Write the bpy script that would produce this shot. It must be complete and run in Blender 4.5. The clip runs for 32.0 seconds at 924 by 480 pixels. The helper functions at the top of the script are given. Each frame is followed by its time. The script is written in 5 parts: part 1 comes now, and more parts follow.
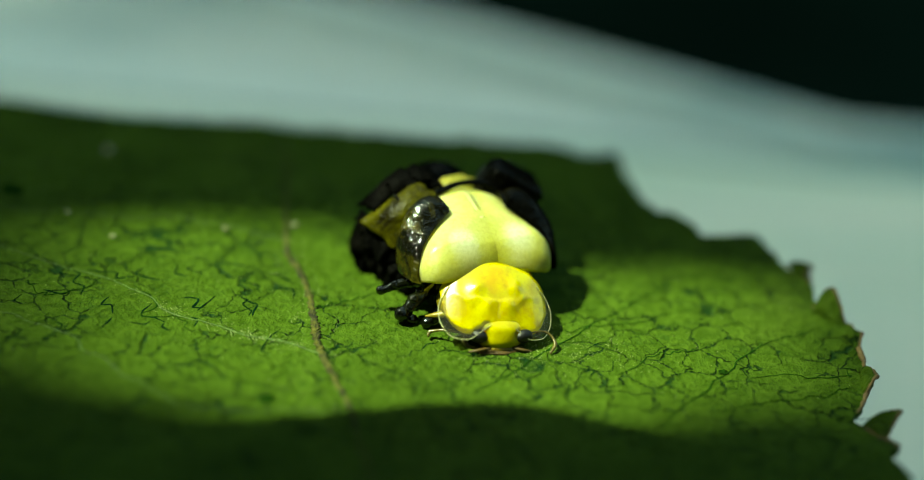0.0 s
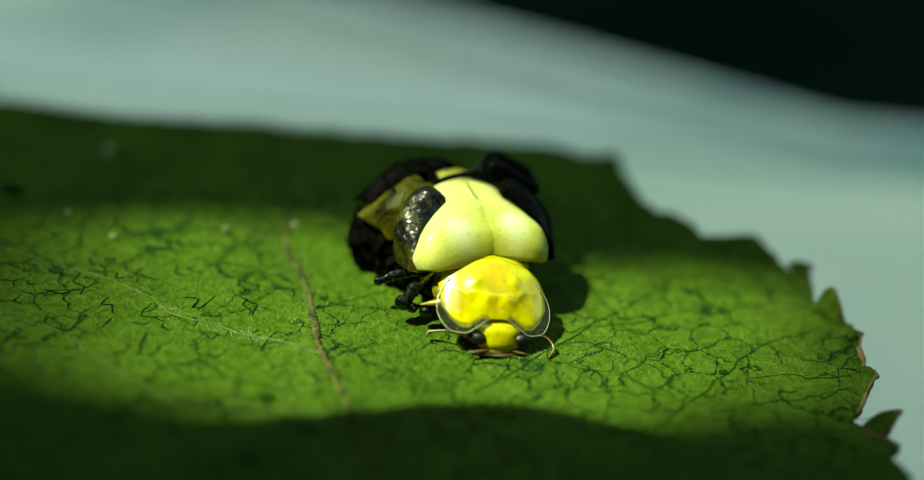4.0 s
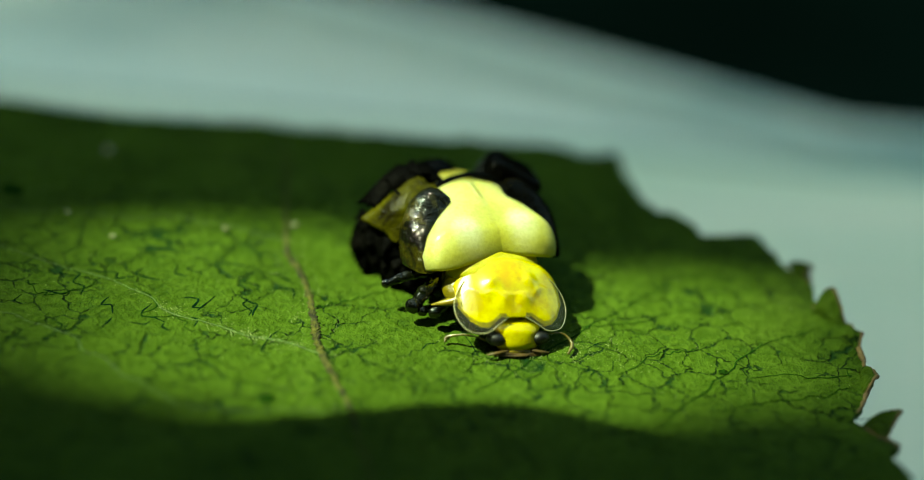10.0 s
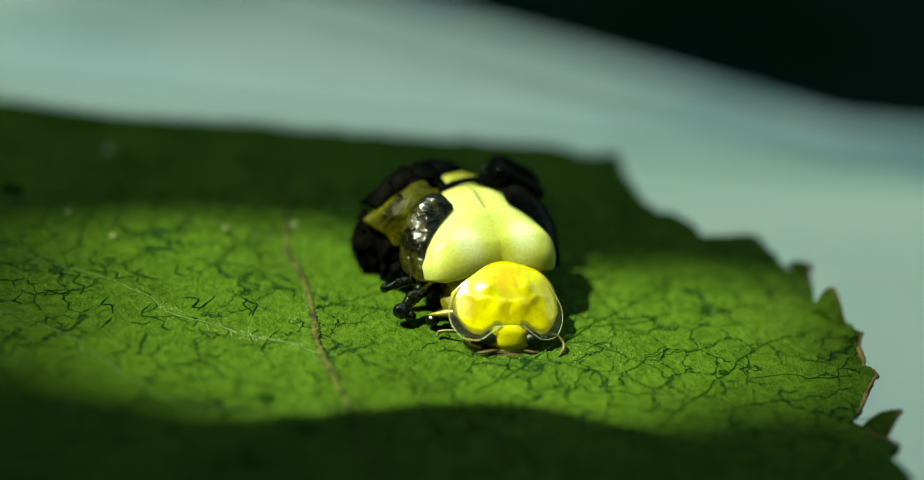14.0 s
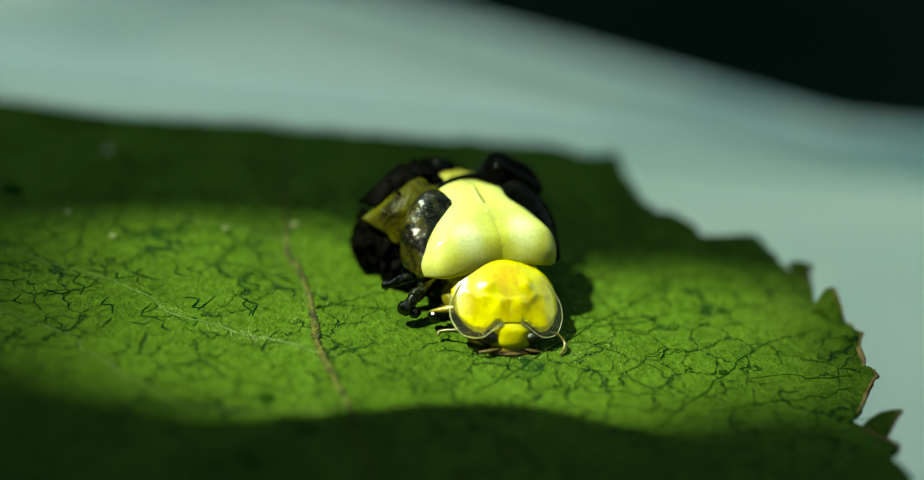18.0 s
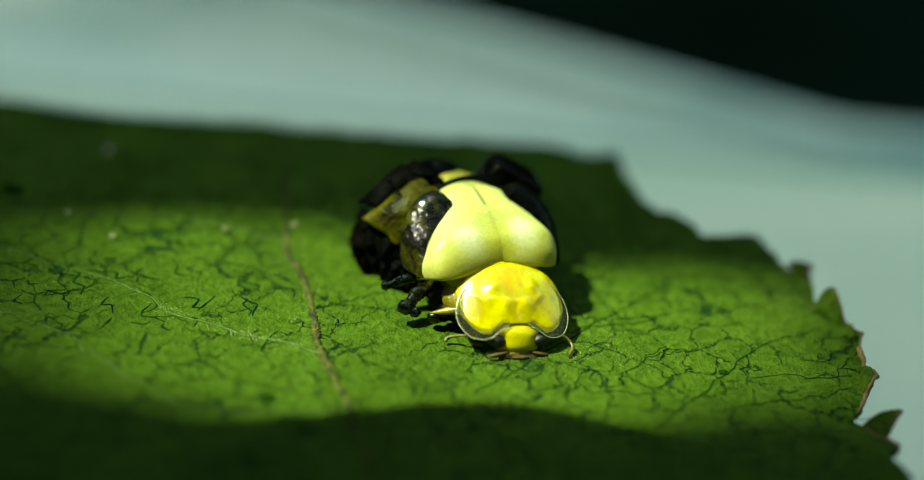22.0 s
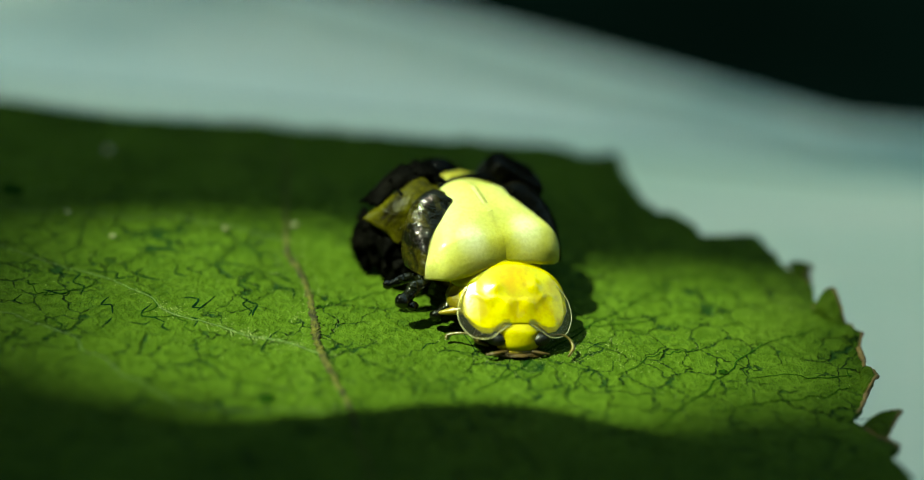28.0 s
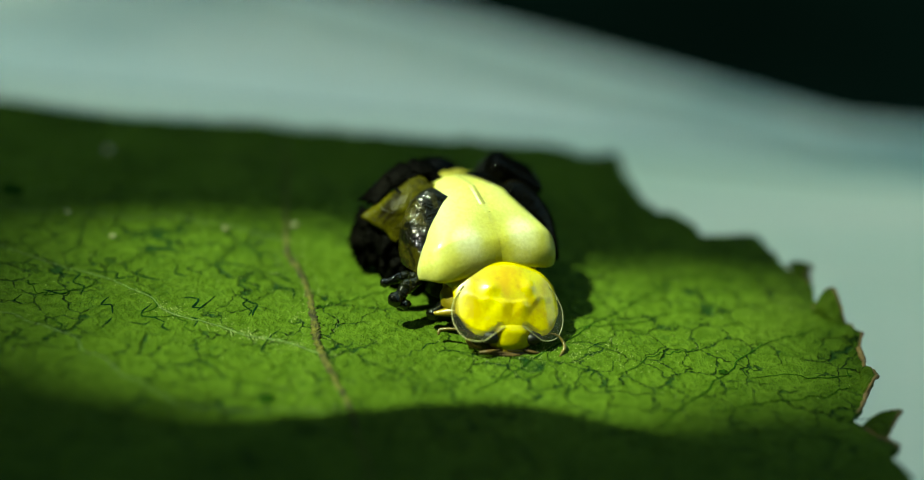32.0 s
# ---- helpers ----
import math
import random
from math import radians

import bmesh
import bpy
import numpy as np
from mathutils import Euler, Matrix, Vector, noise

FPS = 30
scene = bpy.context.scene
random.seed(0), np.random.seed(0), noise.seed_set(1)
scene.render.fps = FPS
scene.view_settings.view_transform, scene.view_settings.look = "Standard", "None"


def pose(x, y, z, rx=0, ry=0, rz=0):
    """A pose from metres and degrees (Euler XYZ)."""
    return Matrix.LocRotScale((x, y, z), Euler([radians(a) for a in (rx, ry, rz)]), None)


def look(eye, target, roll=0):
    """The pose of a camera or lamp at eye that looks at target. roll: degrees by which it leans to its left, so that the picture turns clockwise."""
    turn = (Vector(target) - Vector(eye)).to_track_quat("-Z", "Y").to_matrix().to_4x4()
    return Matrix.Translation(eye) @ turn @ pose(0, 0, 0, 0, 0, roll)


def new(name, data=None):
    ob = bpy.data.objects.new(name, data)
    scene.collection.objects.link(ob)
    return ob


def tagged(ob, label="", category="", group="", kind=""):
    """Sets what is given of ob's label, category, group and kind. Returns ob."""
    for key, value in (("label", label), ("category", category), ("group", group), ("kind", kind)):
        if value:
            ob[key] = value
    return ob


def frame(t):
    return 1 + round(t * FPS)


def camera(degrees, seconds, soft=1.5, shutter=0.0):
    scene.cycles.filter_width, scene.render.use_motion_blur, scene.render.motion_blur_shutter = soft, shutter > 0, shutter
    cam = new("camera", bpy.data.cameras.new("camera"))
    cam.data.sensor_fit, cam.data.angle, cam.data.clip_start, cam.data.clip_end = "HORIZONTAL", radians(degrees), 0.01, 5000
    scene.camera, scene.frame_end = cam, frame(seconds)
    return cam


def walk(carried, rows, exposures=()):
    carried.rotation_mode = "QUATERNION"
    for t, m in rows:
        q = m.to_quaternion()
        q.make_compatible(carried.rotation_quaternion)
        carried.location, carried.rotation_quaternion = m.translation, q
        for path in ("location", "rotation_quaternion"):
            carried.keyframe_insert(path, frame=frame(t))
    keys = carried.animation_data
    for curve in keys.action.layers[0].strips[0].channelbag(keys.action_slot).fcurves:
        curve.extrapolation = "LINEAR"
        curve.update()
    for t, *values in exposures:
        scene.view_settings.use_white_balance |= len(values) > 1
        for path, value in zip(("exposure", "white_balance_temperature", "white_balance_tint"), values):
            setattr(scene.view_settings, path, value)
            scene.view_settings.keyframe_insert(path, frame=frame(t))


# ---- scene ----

# All lengths below are in millimetres and turned into metres by MM.
MM = 0.001
SECONDS = 32.0

# ---------------------------------------------------------------- camera
cam = camera(15.94, SECONDS, soft=1.0)
TILT = radians(32)
EYE = (0.0, -0.100 * math.cos(TILT), 0.100 * math.sin(TILT))
cam.data.dof.use_dof = True
cam.data.dof.focus_distance = 0.0954
cam.data.dof.aperture_fstop = 19.0
walk(cam, [(0.0, look(EYE, (0, 0, 0))), (SECONDS, look(EYE, (0, 0, 0)))],
     exposures=[(0.0, 1.24, 7900, -36), (SECONDS, 1.24, 7900, -36)])

# ---------------------------------------------------------------- light
SUN_TO = Vector((-0.54, 0.02, 1.0)).normalized()
SUN_ELEV = math.asin(SUN_TO.z)
world = bpy.data.worlds.new("sky")
scene.world = world
world.use_nodes = True
wn = world.node_tree
sky = wn.nodes.new("ShaderNodeTexSky")
sky.sky_type = "NISHITA"
sky.sun_disc = False
sky.dust_density = 2.0
sky.ozone_density = 0.6
sky.sun_elevation = SUN_ELEV
sky.sun_rotation = math.atan2(SUN_TO.x, SUN_TO.y)
wn.nodes["Background"].inputs["Strength"].default_value = 0.106
wn.links.new(sky.outputs["Color"], wn.nodes["Background"].inputs["Color"])
sun_data = bpy.data.lights.new("sun", "SUN")
sun_data.energy = 5.0
sun_data.angle = radians(1.2)
sun_data.color = (1.0, 0.95, 0.84)
sun = new("sun", sun_data)
sun.matrix_world = look(SUN_TO * 0.6, (0, 0, 0))


# ---------------------------------------------------------------- materials
def material(name):
    m = bpy.data.materials.new(name)
    m.use_nodes = True
    return m, m.node_tree.nodes, m.node_tree.links, m.node_tree.nodes["Principled BSDF"]


def noise_tex(n, l, coord, scale, detail=4.0, rough=0.55, distortion=0.0):
    t = n.new("ShaderNodeTexNoise")
    t.inputs["Scale"].default_value = scale
    t.inputs["Detail"].default_value = detail
    t.inputs["Roughness"].default_value = rough
    t.inputs["Distortion"].default_value = distortion
    l.new(coord, t.inputs["Vector"])
    return t


def ramp(n, l, fac, *stops):
    r = n.new("ShaderNodeValToRGB")
    el = r.color_ramp.elements
    while len(el) < len(stops):
        el.new(0.5)
    for e, (p, c) in zip(el, stops):
        e.position = p
        e.color = (*c, 1) if len(c) == 3 else c
    l.new(fac, r.inputs["Fac"])
    return r


def bump(n, l, height, strength, distance, p, after=None):
    b = n.new("ShaderNodeBump")
    b.inputs["Strength"].default_value = strength
    b.inputs["Distance"].default_value = distance
    l.new(height, b.inputs["Height"])
    if after:
        l.new(after.outputs["Normal"], b.inputs["Normal"])
    l.new(b.outputs["Normal"], p.inputs["Normal"])
    return b


def mix(n, l, fac, a, b, blend="MIX"):
    x = n.new("ShaderNodeMix")
    x.data_type = "RGBA"
    x.blend_type = blend
    for sock, v in ((x.inputs[0], fac), (x.inputs[6], a), (x.inputs[7], b)):
        if isinstance(v, (int, float)):
            sock.default_value = v
        elif isinstance(v, tuple):
            sock.default_value = (*v, 1)
        else:
            l.new(v, sock)
    return x.outputs[2]


def mathn(n, l, op, a, b=0.0):
    x = n.new("ShaderNodeMath")
    x.operation = op
    for sock, v in zip(x.inputs, (a, b)):
        if isinstance(v, (int, float)):
            sock.default_value = v
        else:
            l.new(v, sock)
    return x.outputs[0]


def plain(name, colour, rough=0.5, vary=0.25, scale=900.0, relief=0.00002, sss=0.0, sss_radius=0.0005,
          coat=0.0, transmission=0.0, spec=0.5):
    """A surface of one colour with mottling at two sizes and a fine relief."""
    m, n, l, p = material(name)
    co = n.new("ShaderNodeTexCoord").outputs["Object"]
    big = noise_tex(n, l, co, scale, 3.0)
    small = noise_tex(n, l, co, scale * 7.0, 3.0)
    lo = tuple(c * (1 - vary) for c in colour)
    hi = tuple(min(1.0, c * (1 + vary)) for c in colour)
    c1 = ramp(n, l, big.outputs["Fac"], (0.3, lo), (0.7, hi)).outputs["Color"]
    c2 = ramp(n, l, small.outputs["Fac"], (0.3, (0.8, 0.8, 0.8)), (0.7, (1, 1, 1))).outputs["Color"]
    l.new(mix(n, l, 1.0, c1, c2, "MULTIPLY"), p.inputs["Base Color"])
    p.inputs["Roughness"].default_value = rough
    p.inputs["Specular IOR Level"].default_value = spec
    p.inputs["Coat Weight"].default_value = coat
    p.inputs["Coat Roughness"].default_value = 0.08
    p.inputs["Transmission Weight"].default_value = transmission
    if sss:
        p.inputs["Subsurface Weight"].default_value = sss
        p.inputs["Subsurface Radius"].default_value = (1.0, 0.8, 0.25)
        p.inputs["Subsurface Scale"].default_value = sss_radius
    if relief:
        bump(n, l, small.outputs["Fac"], 0.6, relief, p)
    return m


def leaf_material():
    m, n, l, p = material("leaf_blade")
    co = n.new("ShaderNodeTexCoord").outputs["Object"]
    # the net of fine veins: wandering cell borders at two sizes, deep only here and there
    wob = noise_tex(n, l, co, 1100.0, 3.0, 0.6)
    add = n.new("ShaderNodeVectorMath")
    add.operation = "MULTIPLY_ADD"
    l.new(wob.outputs["Color"], add.inputs[0])
    add.inputs[1].default_value = (0.0012, 0.0012, 0.0)
    lay = n.new("ShaderNodeMapping")
    lay.inputs["Rotation"].default_value = (0, 0, radians(-12))
    lay.inputs["Scale"].default_value = (0.85, 0.90, 1.0)
    l.new(co, lay.inputs["Vector"])
    l.new(lay.outputs["Vector"], add.inputs[2])

    def cells(scale, width):
        v = n.new("ShaderNodeTexVoronoi")
        v.feature = "DISTANCE_TO_EDGE"
        v.inputs["Scale"].default_value = scale
        l.new(add.outputs["Vector"], v.inputs["Vector"])
        mr = n.new("ShaderNodeMapRange")
        mr.interpolation_type = "SMOOTHSTEP"
        mr.inputs["From Min"].default_value = 0.0
        mr.inputs["From Max"].default_value = width
        mr.inputs["To Min"].default_value = 1.0
        mr.inputs["To Max"].default_value = 0.0
        l.new(v.outputs["Distance"], mr.inputs["Value"])
        return mr.outputs["Result"]

    coarse, fine = cells(1150.0, 0.042), cells(3300.0, 0.075)
    where = noise_tex(n, l, co, 330.0, 3.0, 0.6)
    where2 = noise_tex(n, l, co, 700.0, 2.0, 0.6)
    mask = ramp(n, l, where.outputs["Fac"], (0.42, (0, 0, 0)), (0.51, (1, 1, 1))).outputs["Color"]
    mask2 = ramp(n, l, where2.outputs["Fac"], (0.40, (0, 0, 0)), (0.66, (1, 1, 1))).outputs["Color"]
    deep = mathn(n, l, "MULTIPLY", coarse, mask)
    shallow = mathn(n, l, "MULTIPLY", fine, mask2)
    tone = noise_tex(n, l, co, 140.0, 4.0, 0.6)
    speck = noise_tex(n, l, co, 4200.0, 3.0, 0.7)
    base = ramp(n, l, tone.outputs["Fac"], (0.32, (0.038, 0.067, 0.005)), (0.55, (0.052, 0.090, 0.008)),
                (0.75, (0.070, 0.110, 0.013))).outputs["Color"]
    grain = ramp(n, l, speck.outputs["Fac"], (0.36, (0.62, 0.68, 0.5)), (0.64, (1.2, 1.16, 1.3))).outputs["Color"]
    c = mix(n, l, 1.0, base, grain, "MULTIPLY")
    c = mix(n, l, mathn(n, l, "MULTIPLY", shallow, 0.52), c, (0.014, 0.040, 0.005))
    c = mix(n, l, mathn(n, l, "MULTIPLY", deep, 0.92), c, (0.003, 0.018, 0.004))
    # a few ochre blotches
    blot = noise_tex(n, l, co, 260.0, 2.0, 0.5)
    bl = ramp(n, l, blot.outputs["Fac"], (0.72, (0, 0, 0)), (0.82, (1, 1, 1))).outputs["Color"]
    c = mix(n, l, mathn(n, l, "MULTIPLY", bl, 0.5), c, (0.15, 0.13, 0.02))
    l.new(c, p.inputs["Base Color"])
    p.inputs["Roughness"].default_value = 0.6
    p.inputs["Specular IOR Level"].default_value = 0.05
    h = mathn(n, l, "ADD", mathn(n, l, "MULTIPLY", deep, -1.0), mathn(n, l, "MULTIPLY", shallow, -0.35))
    b1 = bump(n, l, h, 1.0, 0.00007, p)
    bump(n, l, speck.outputs["Fac"], 1.0, 0.00014, p, b1)
    return m


def tray_material(name, low, high):
    m, n, l, p = material(name)
    co = n.new("ShaderNodeTexCoord").outputs["Object"]
    mp = n.new("ShaderNodeMapping")
    mp.inputs["Rotation"].default_value = (0, 0, radians(14))
    mp.inputs["Scale"].default_value = (0.06, 1.0, 1.0)
    l.new(co, mp.inputs["Vector"])
    streak = noise_tex(n, l, mp.outputs["Vector"], 230.0, 3.0, 0.6)
    cloud = noise_tex(n, l, co, 60.0, 3.0)
    c1 = ramp(n, l, streak.outputs["Fac"], (0.37, low), (0.53, high)).outputs["Color"]
    c2 = ramp(n, l, cloud.outputs["Fac"], (0.3, (0.94, 0.96, 0.96)), (0.7, (1, 1, 1))).outputs["Color"]
    l.new(mix(n, l, 1.0, c1, c2, "MULTIPLY"), p.inputs["Base Color"])
    p.inputs["Roughness"].default_value = 0.45
    bump(n, l, streak.outputs["Fac"], 0.4, 0.0002, p)
    return m


def case_material(name, dark, thin, scale, rough, reach, spec=0.4, relief=0.00007):
    """Pupal skin: nearly black, with amber where it is thin, wet-looking and wrinkled."""
    m, n, l, p = material(name)
    co = n.new("ShaderNodeTexCoord").outputs["Object"]
    big = noise_tex(n, l, co, scale, 3.0, 0.6, 0.6)
    wr = noise_tex(n, l, co, scale * 3.2, 3.0, 0.6, 1.2)
    fine = noise_tex(n, l, co, scale * 12.0, 3.0, 0.7)
    c = ramp(n, l, big.outputs["Fac"], (reach, dark), (reach + 0.22, thin)).outputs["Color"]
    g = ramp(n, l, fine.outputs["Fac"], (0.3, (0.6, 0.6, 0.6)), (0.7, (1.2, 1.2, 1.2))).outputs["Color"]
    l.new(mix(n, l, 1.0, c, g, "MULTIPLY"), p.inputs["Base Color"])
    p.inputs["Roughness"].default_value = rough
    p.inputs["Specular IOR Level"].default_value = spec
    b1 = bump(n, l, wr.outputs["Fac"], 0.9, relief, p)
    bump(n, l, fine.outputs["Fac"], 0.5, 0.000012, p, b1)
    return m


def clear_material():
    m, n, l, p = material("clear_cuticle")
    co = n.new("ShaderNodeTexCoord").outputs["Object"]
    p.inputs["Base Color"].default_value = (0.90, 0.90, 0.70, 1)
    p.inputs["Transmission Weight"].default_value = 0.985
    p.inputs["IOR"].default_value = 1.14
    p.inputs["Roughness"].default_value = 0.0
    rip = noise_tex(n, l, co, 2600.0, 2.0)
    bump(n, l, rip.outputs["Fac"], 0.25, 0.00004, p)
    return m


def elytra_material():
    m, n, l, p = material("pale_elytra")
    co = n.new("ShaderNodeTexCoord").outputs["Object"]
    tone = noise_tex(n, l, co, 700.0, 3.0, 0.55)
    pit = noise_tex(n, l, co, 9000.0, 2.0, 0.6)
    base = ramp(n, l, tone.outputs["Fac"], (0.30, (0.52, 0.505, 0.115)), (0.66, (0.62, 0.60, 0.175))).outputs["Color"]
    # whitish tissue showing through each shoulder, and a yellower front margin
    sep = n.new("ShaderNodeSeparateXYZ")
    l.new(co, sep.inputs[0])
    dx = mathn(n, l, "DIVIDE", mathn(n, l, "SUBTRACT", mathn(n, l, "ABSOLUTE", mathn(n, l, "SUBTRACT", sep.outputs["X"], 0.00012)), 0.00086), 0.00062)
    dy = mathn(n, l, "DIVIDE", mathn(n, l, "ADD", sep.outputs["Y"], 0.00190), 0.00075)
    rad = mathn(n, l, "ADD", mathn(n, l, "MULTIPLY", dx, dx), mathn(n, l, "MULTIPLY", dy, dy))
    rad = mathn(n, l, "ADD", rad, mathn(n, l, "MULTIPLY", tone.outputs["Fac"], 0.5))
    pale = ramp(n, l, rad, (0.1, (0.9, 0.9, 0.9)), (1.0, (0, 0, 0))).outputs["Color"]
    pale_fac = mathn(n, l, "MULTIPLY", pale, 0.8)
    base = mix(n, l, pale_fac, base, (0.90, 0.88, 0.58))
    mr = n.new("ShaderNodeMapRange")
    mr.inputs["From Min"].default_value = -0.00145
    mr.inputs["From Max"].default_value = -0.00235
    l.new(mathn(n, l, "ADD", sep.outputs["Y"], mathn(n, l, "MULTIPLY", tone.outputs["Fac"], 0.0003)), mr.inputs["Value"])
    base = mix(n, l, mathn(n, l, "MULTIPLY", mr.outputs["Result"], 0.75), base, (0.52, 0.47, 0.03))
    mid = ramp(n, l, mathn(n, l, "DIVIDE", mathn(n, l, "ABSOLUTE", mathn(n, l, "SUBTRACT", sep.outputs["X"], 0.00020)), 0.00070), (0.1, (1, 1, 1)), (0.9, (0, 0, 0))).outputs["Color"]
    mf = n.new("ShaderNodeMapRange")
    mf.inputs["From Min"].default_value = -0.0009
    mf.inputs["From Max"].default_value = -0.0021
    mf.inputs["To Min"].default_value = 0.25
    mf.inputs["To Max"].default_value = 0.9
    l.new(sep.outputs["Y"], mf.inputs["Value"])
    base = mix(n, l, mathn(n, l, "MULTIPLY", mid, mf.outputs["Result"]), base, (0.46, 0.42, 0.018))
    g = ramp(n, l, pit.outputs["Fac"], (0.34, (0.89, 0.88, 0.78)), (0.6, (1, 1, 1))).outputs["Color"]
    l.new(mix(n, l, 1.0, base, g, "MULTIPLY"), p.inputs["Base Color"])
    p.inputs["Roughness"].default_value = 0.5
    p.inputs["Specular IOR Level"].default_value = 0.45
    p.inputs["Coat Weight"].default_value = 0.22
    p.inputs["Coat Roughness"].default_value = 0.16
    p.inputs["Subsurface Weight"].default_value = 0.8
    p.inputs["Subsurface Radius"].default_value = (1.0, 0.9, 0.3)
    p.inputs["Subsurface Scale"].default_value = 0.0008
    b1 = bump(n, l, tone.outputs["Fac"], 0.2, 0.00005, p)
    bump(n, l, pit.outputs["Fac"], 0.8, 0.000016, p, b1)
    return m


def pronotum_material():
    m, n, l, p = material("yellow_pronotum")
    co = n.new("ShaderNodeTexCoord").outputs["Object"]
    tone = noise_tex(n, l, co, 1500.0, 4.0, 0.65)
    pit = noise_tex(n, l, co, 7000.0, 2.0, 0.6)
    base = ramp(n, l, tone.outputs["Fac"], (0.34, (0.35, 0.27, 0.002)), (0.50, (0.44, 0.38, 0.003)),
                (0.66, (0.54, 0.49, 0.004))).outputs["Color"]
    # amber tissue under the middle of the shield, with brownish flecks
    sep = n.new("ShaderNodeSeparateXYZ")
    l.new(co, sep.inputs[0])
    ex = mathn(n, l, "DIVIDE", sep.outputs["X"], 0.00095)
    ey = mathn(n, l, "DIVIDE", mathn(n, l, "ADD", sep.outputs["Y"], 0.00040), 0.00060)
    er = mathn(n, l, "ADD", mathn(n, l, "MULTIPLY", ex, ex), mathn(n, l, "MULTIPLY", ey, ey))
    er = mathn(n, l, "ADD", er, mathn(n, l, "MULTIPLY", tone.outputs["Fac"], 0.9))
    amber = ramp(n, l, er, (0.45, (1, 1, 1)), (1.0, (0, 0, 0))).outputs["Color"]
    base = mix(n, l, mathn(n, l, "MULTIPLY", amber, 0.75), base, (0.47, 0.29, 0.002))
    fleck = noise_tex(n, l, co, 4200.0, 3.0, 0.7)
    fl = ramp(n, l, fleck.outputs["Fac"], (0.56, (0, 0, 0)), (0.68, (1, 1, 1))).outputs["Color"]
    base = mix(n, l, mathn(n, l, "MULTIPLY", fl, 0.3), base, (0.24, 0.15, 0.001))
    l.new(base, p.inputs["Base Color"])
    p.inputs["Roughness"].default_value = 0.3
    p.inputs["Coat Weight"].default_value = 0.7
    p.inputs["Coat Roughness"].default_value = 0.06
    p.inputs["Subsurface Weight"].default_value = 0.3
    p.inputs["Subsurface Radius"].default_value = (1.0, 0.8, 0.05)
    p.inputs["Subsurface Scale"].default_value = 0.0003
    b1 = bump(n, l, tone.outputs["Fac"], 0.25, 0.00005, p)
    bump(n, l, pit.outputs["Fac"], 0.25, 0.00001, p, b1)
    return m


LEAF = leaf_material()
TRAY = tray_material("white_plastic", (0.44, 0.62, 0.66), (0.88, 0.98, 0.97))
# Floor copy of the plastic, lightened and tinted for green light off the leaf.
TRAY_FLOOR = tray_material("leaf_tinted_plastic", (0.76, 0.90, 0.75), (0.93, 0.98, 0.85))
ELYTRA = elytra_material()
PRONOTUM = pronotum_material()
CLEAR = clear_material()
BLACK_CASE = case_material("black_pupal_skin", (0.0015, 0.0015, 0.001), (0.006, 0.005, 0.0015), 900.0, 0.14, 0.55, 0.07)
AMBER_CASE = case_material("amber_pupal_skin", (0.006, 0.005, 0.001), (0.055, 0.052, 0.003), 800.0, 0.32, 0.38, 0.05)
SHEATH = case_material("wet_sheath_skin", (0.004, 0.004, 0.002), (0.060, 0.052, 0.004), 800.0, 0.09, 0.50, 0.36, 0.00012)
WET_BLACK = case_material("wet_black_skin", (0.0012, 0.0015, 0.001), (0.006, 0.007, 0.002), 700.0, 0.07, 0.50, 0.6, 0.00007)
DULL_CASE = case_material("dull_pupal_skin", (0.0008, 0.0008, 0.0006), (0.002, 0.0018, 0.001), 900.0, 0.6, 0.50, 0.02)
BEAD = plain("clear_bead", (0.75, 0.74, 0.42), 0.12, 0.1, 3000.0, 0.0, coat=1.0, transmission=0.6)
BELLY = plain("pale_belly", (0.38, 0.35, 0.045), 0.35, 0.2, 1200.0, 0.00002, 0.3, 0.0003)
# Olive membrane, its colour darkened further for the shadow on the side.
FLANK = plain("shaded_olive_membrane", (0.17, 0.135, 0.008), 0.3, 0.3, 1800.0, 0.00003, 0.3, 0.0003)
MOUTH = plain("dark_mouthparts", (0.060, 0.036, 0.005), 0.5, 0.4, 2200.0, 0.00003)
MEMBRANE = plain("yellow_membrane", (0.40, 0.35, 0.012), 0.25, 0.2, 1800.0, 0.00003, 0.3, 0.0003, coat=0.4)
FACE = plain("yellow_face", (0.46, 0.40, 0.005), 0.28, 0.15, 1500.0, 0.00002, 0.3, 0.0003, coat=0.3)
COLLAR = plain("amber_collar", (0.47, 0.42, 0.018), 0.32, 0.2, 2600.0, 0.00004, 0.4, 0.0004, coat=0.3)
AMBER = plain("amber_limb", (0.20, 0.15, 0.008), 0.3, 0.3, 2200.0, 0.00002, 0.3, 0.0002, coat=0.3)
BROWN_LIMB = plain("brown_limb", (0.085, 0.065, 0.008), 0.3, 0.35, 2200.0, 0.00002, coat=0.3)
EYE_BLACK = plain("black_eye", (0.003, 0.003, 0.003), 0.45, 0.3, 9000.0, 0.00001)
VEIN_PALE = plain("pale_vein", (0.058, 0.104, 0.014), 0.6, 0.5, 2500.0, 0.0002)
VEIN_BROWN = plain("brown_vein", (0.056, 0.056, 0.005), 1.0, 0.9, 2600.0, 0.0003)
CREASE = plain("olive_crease", (0.30, 0.27, 0.035), 0.5, 0.4, 1800.0, 0.00003)
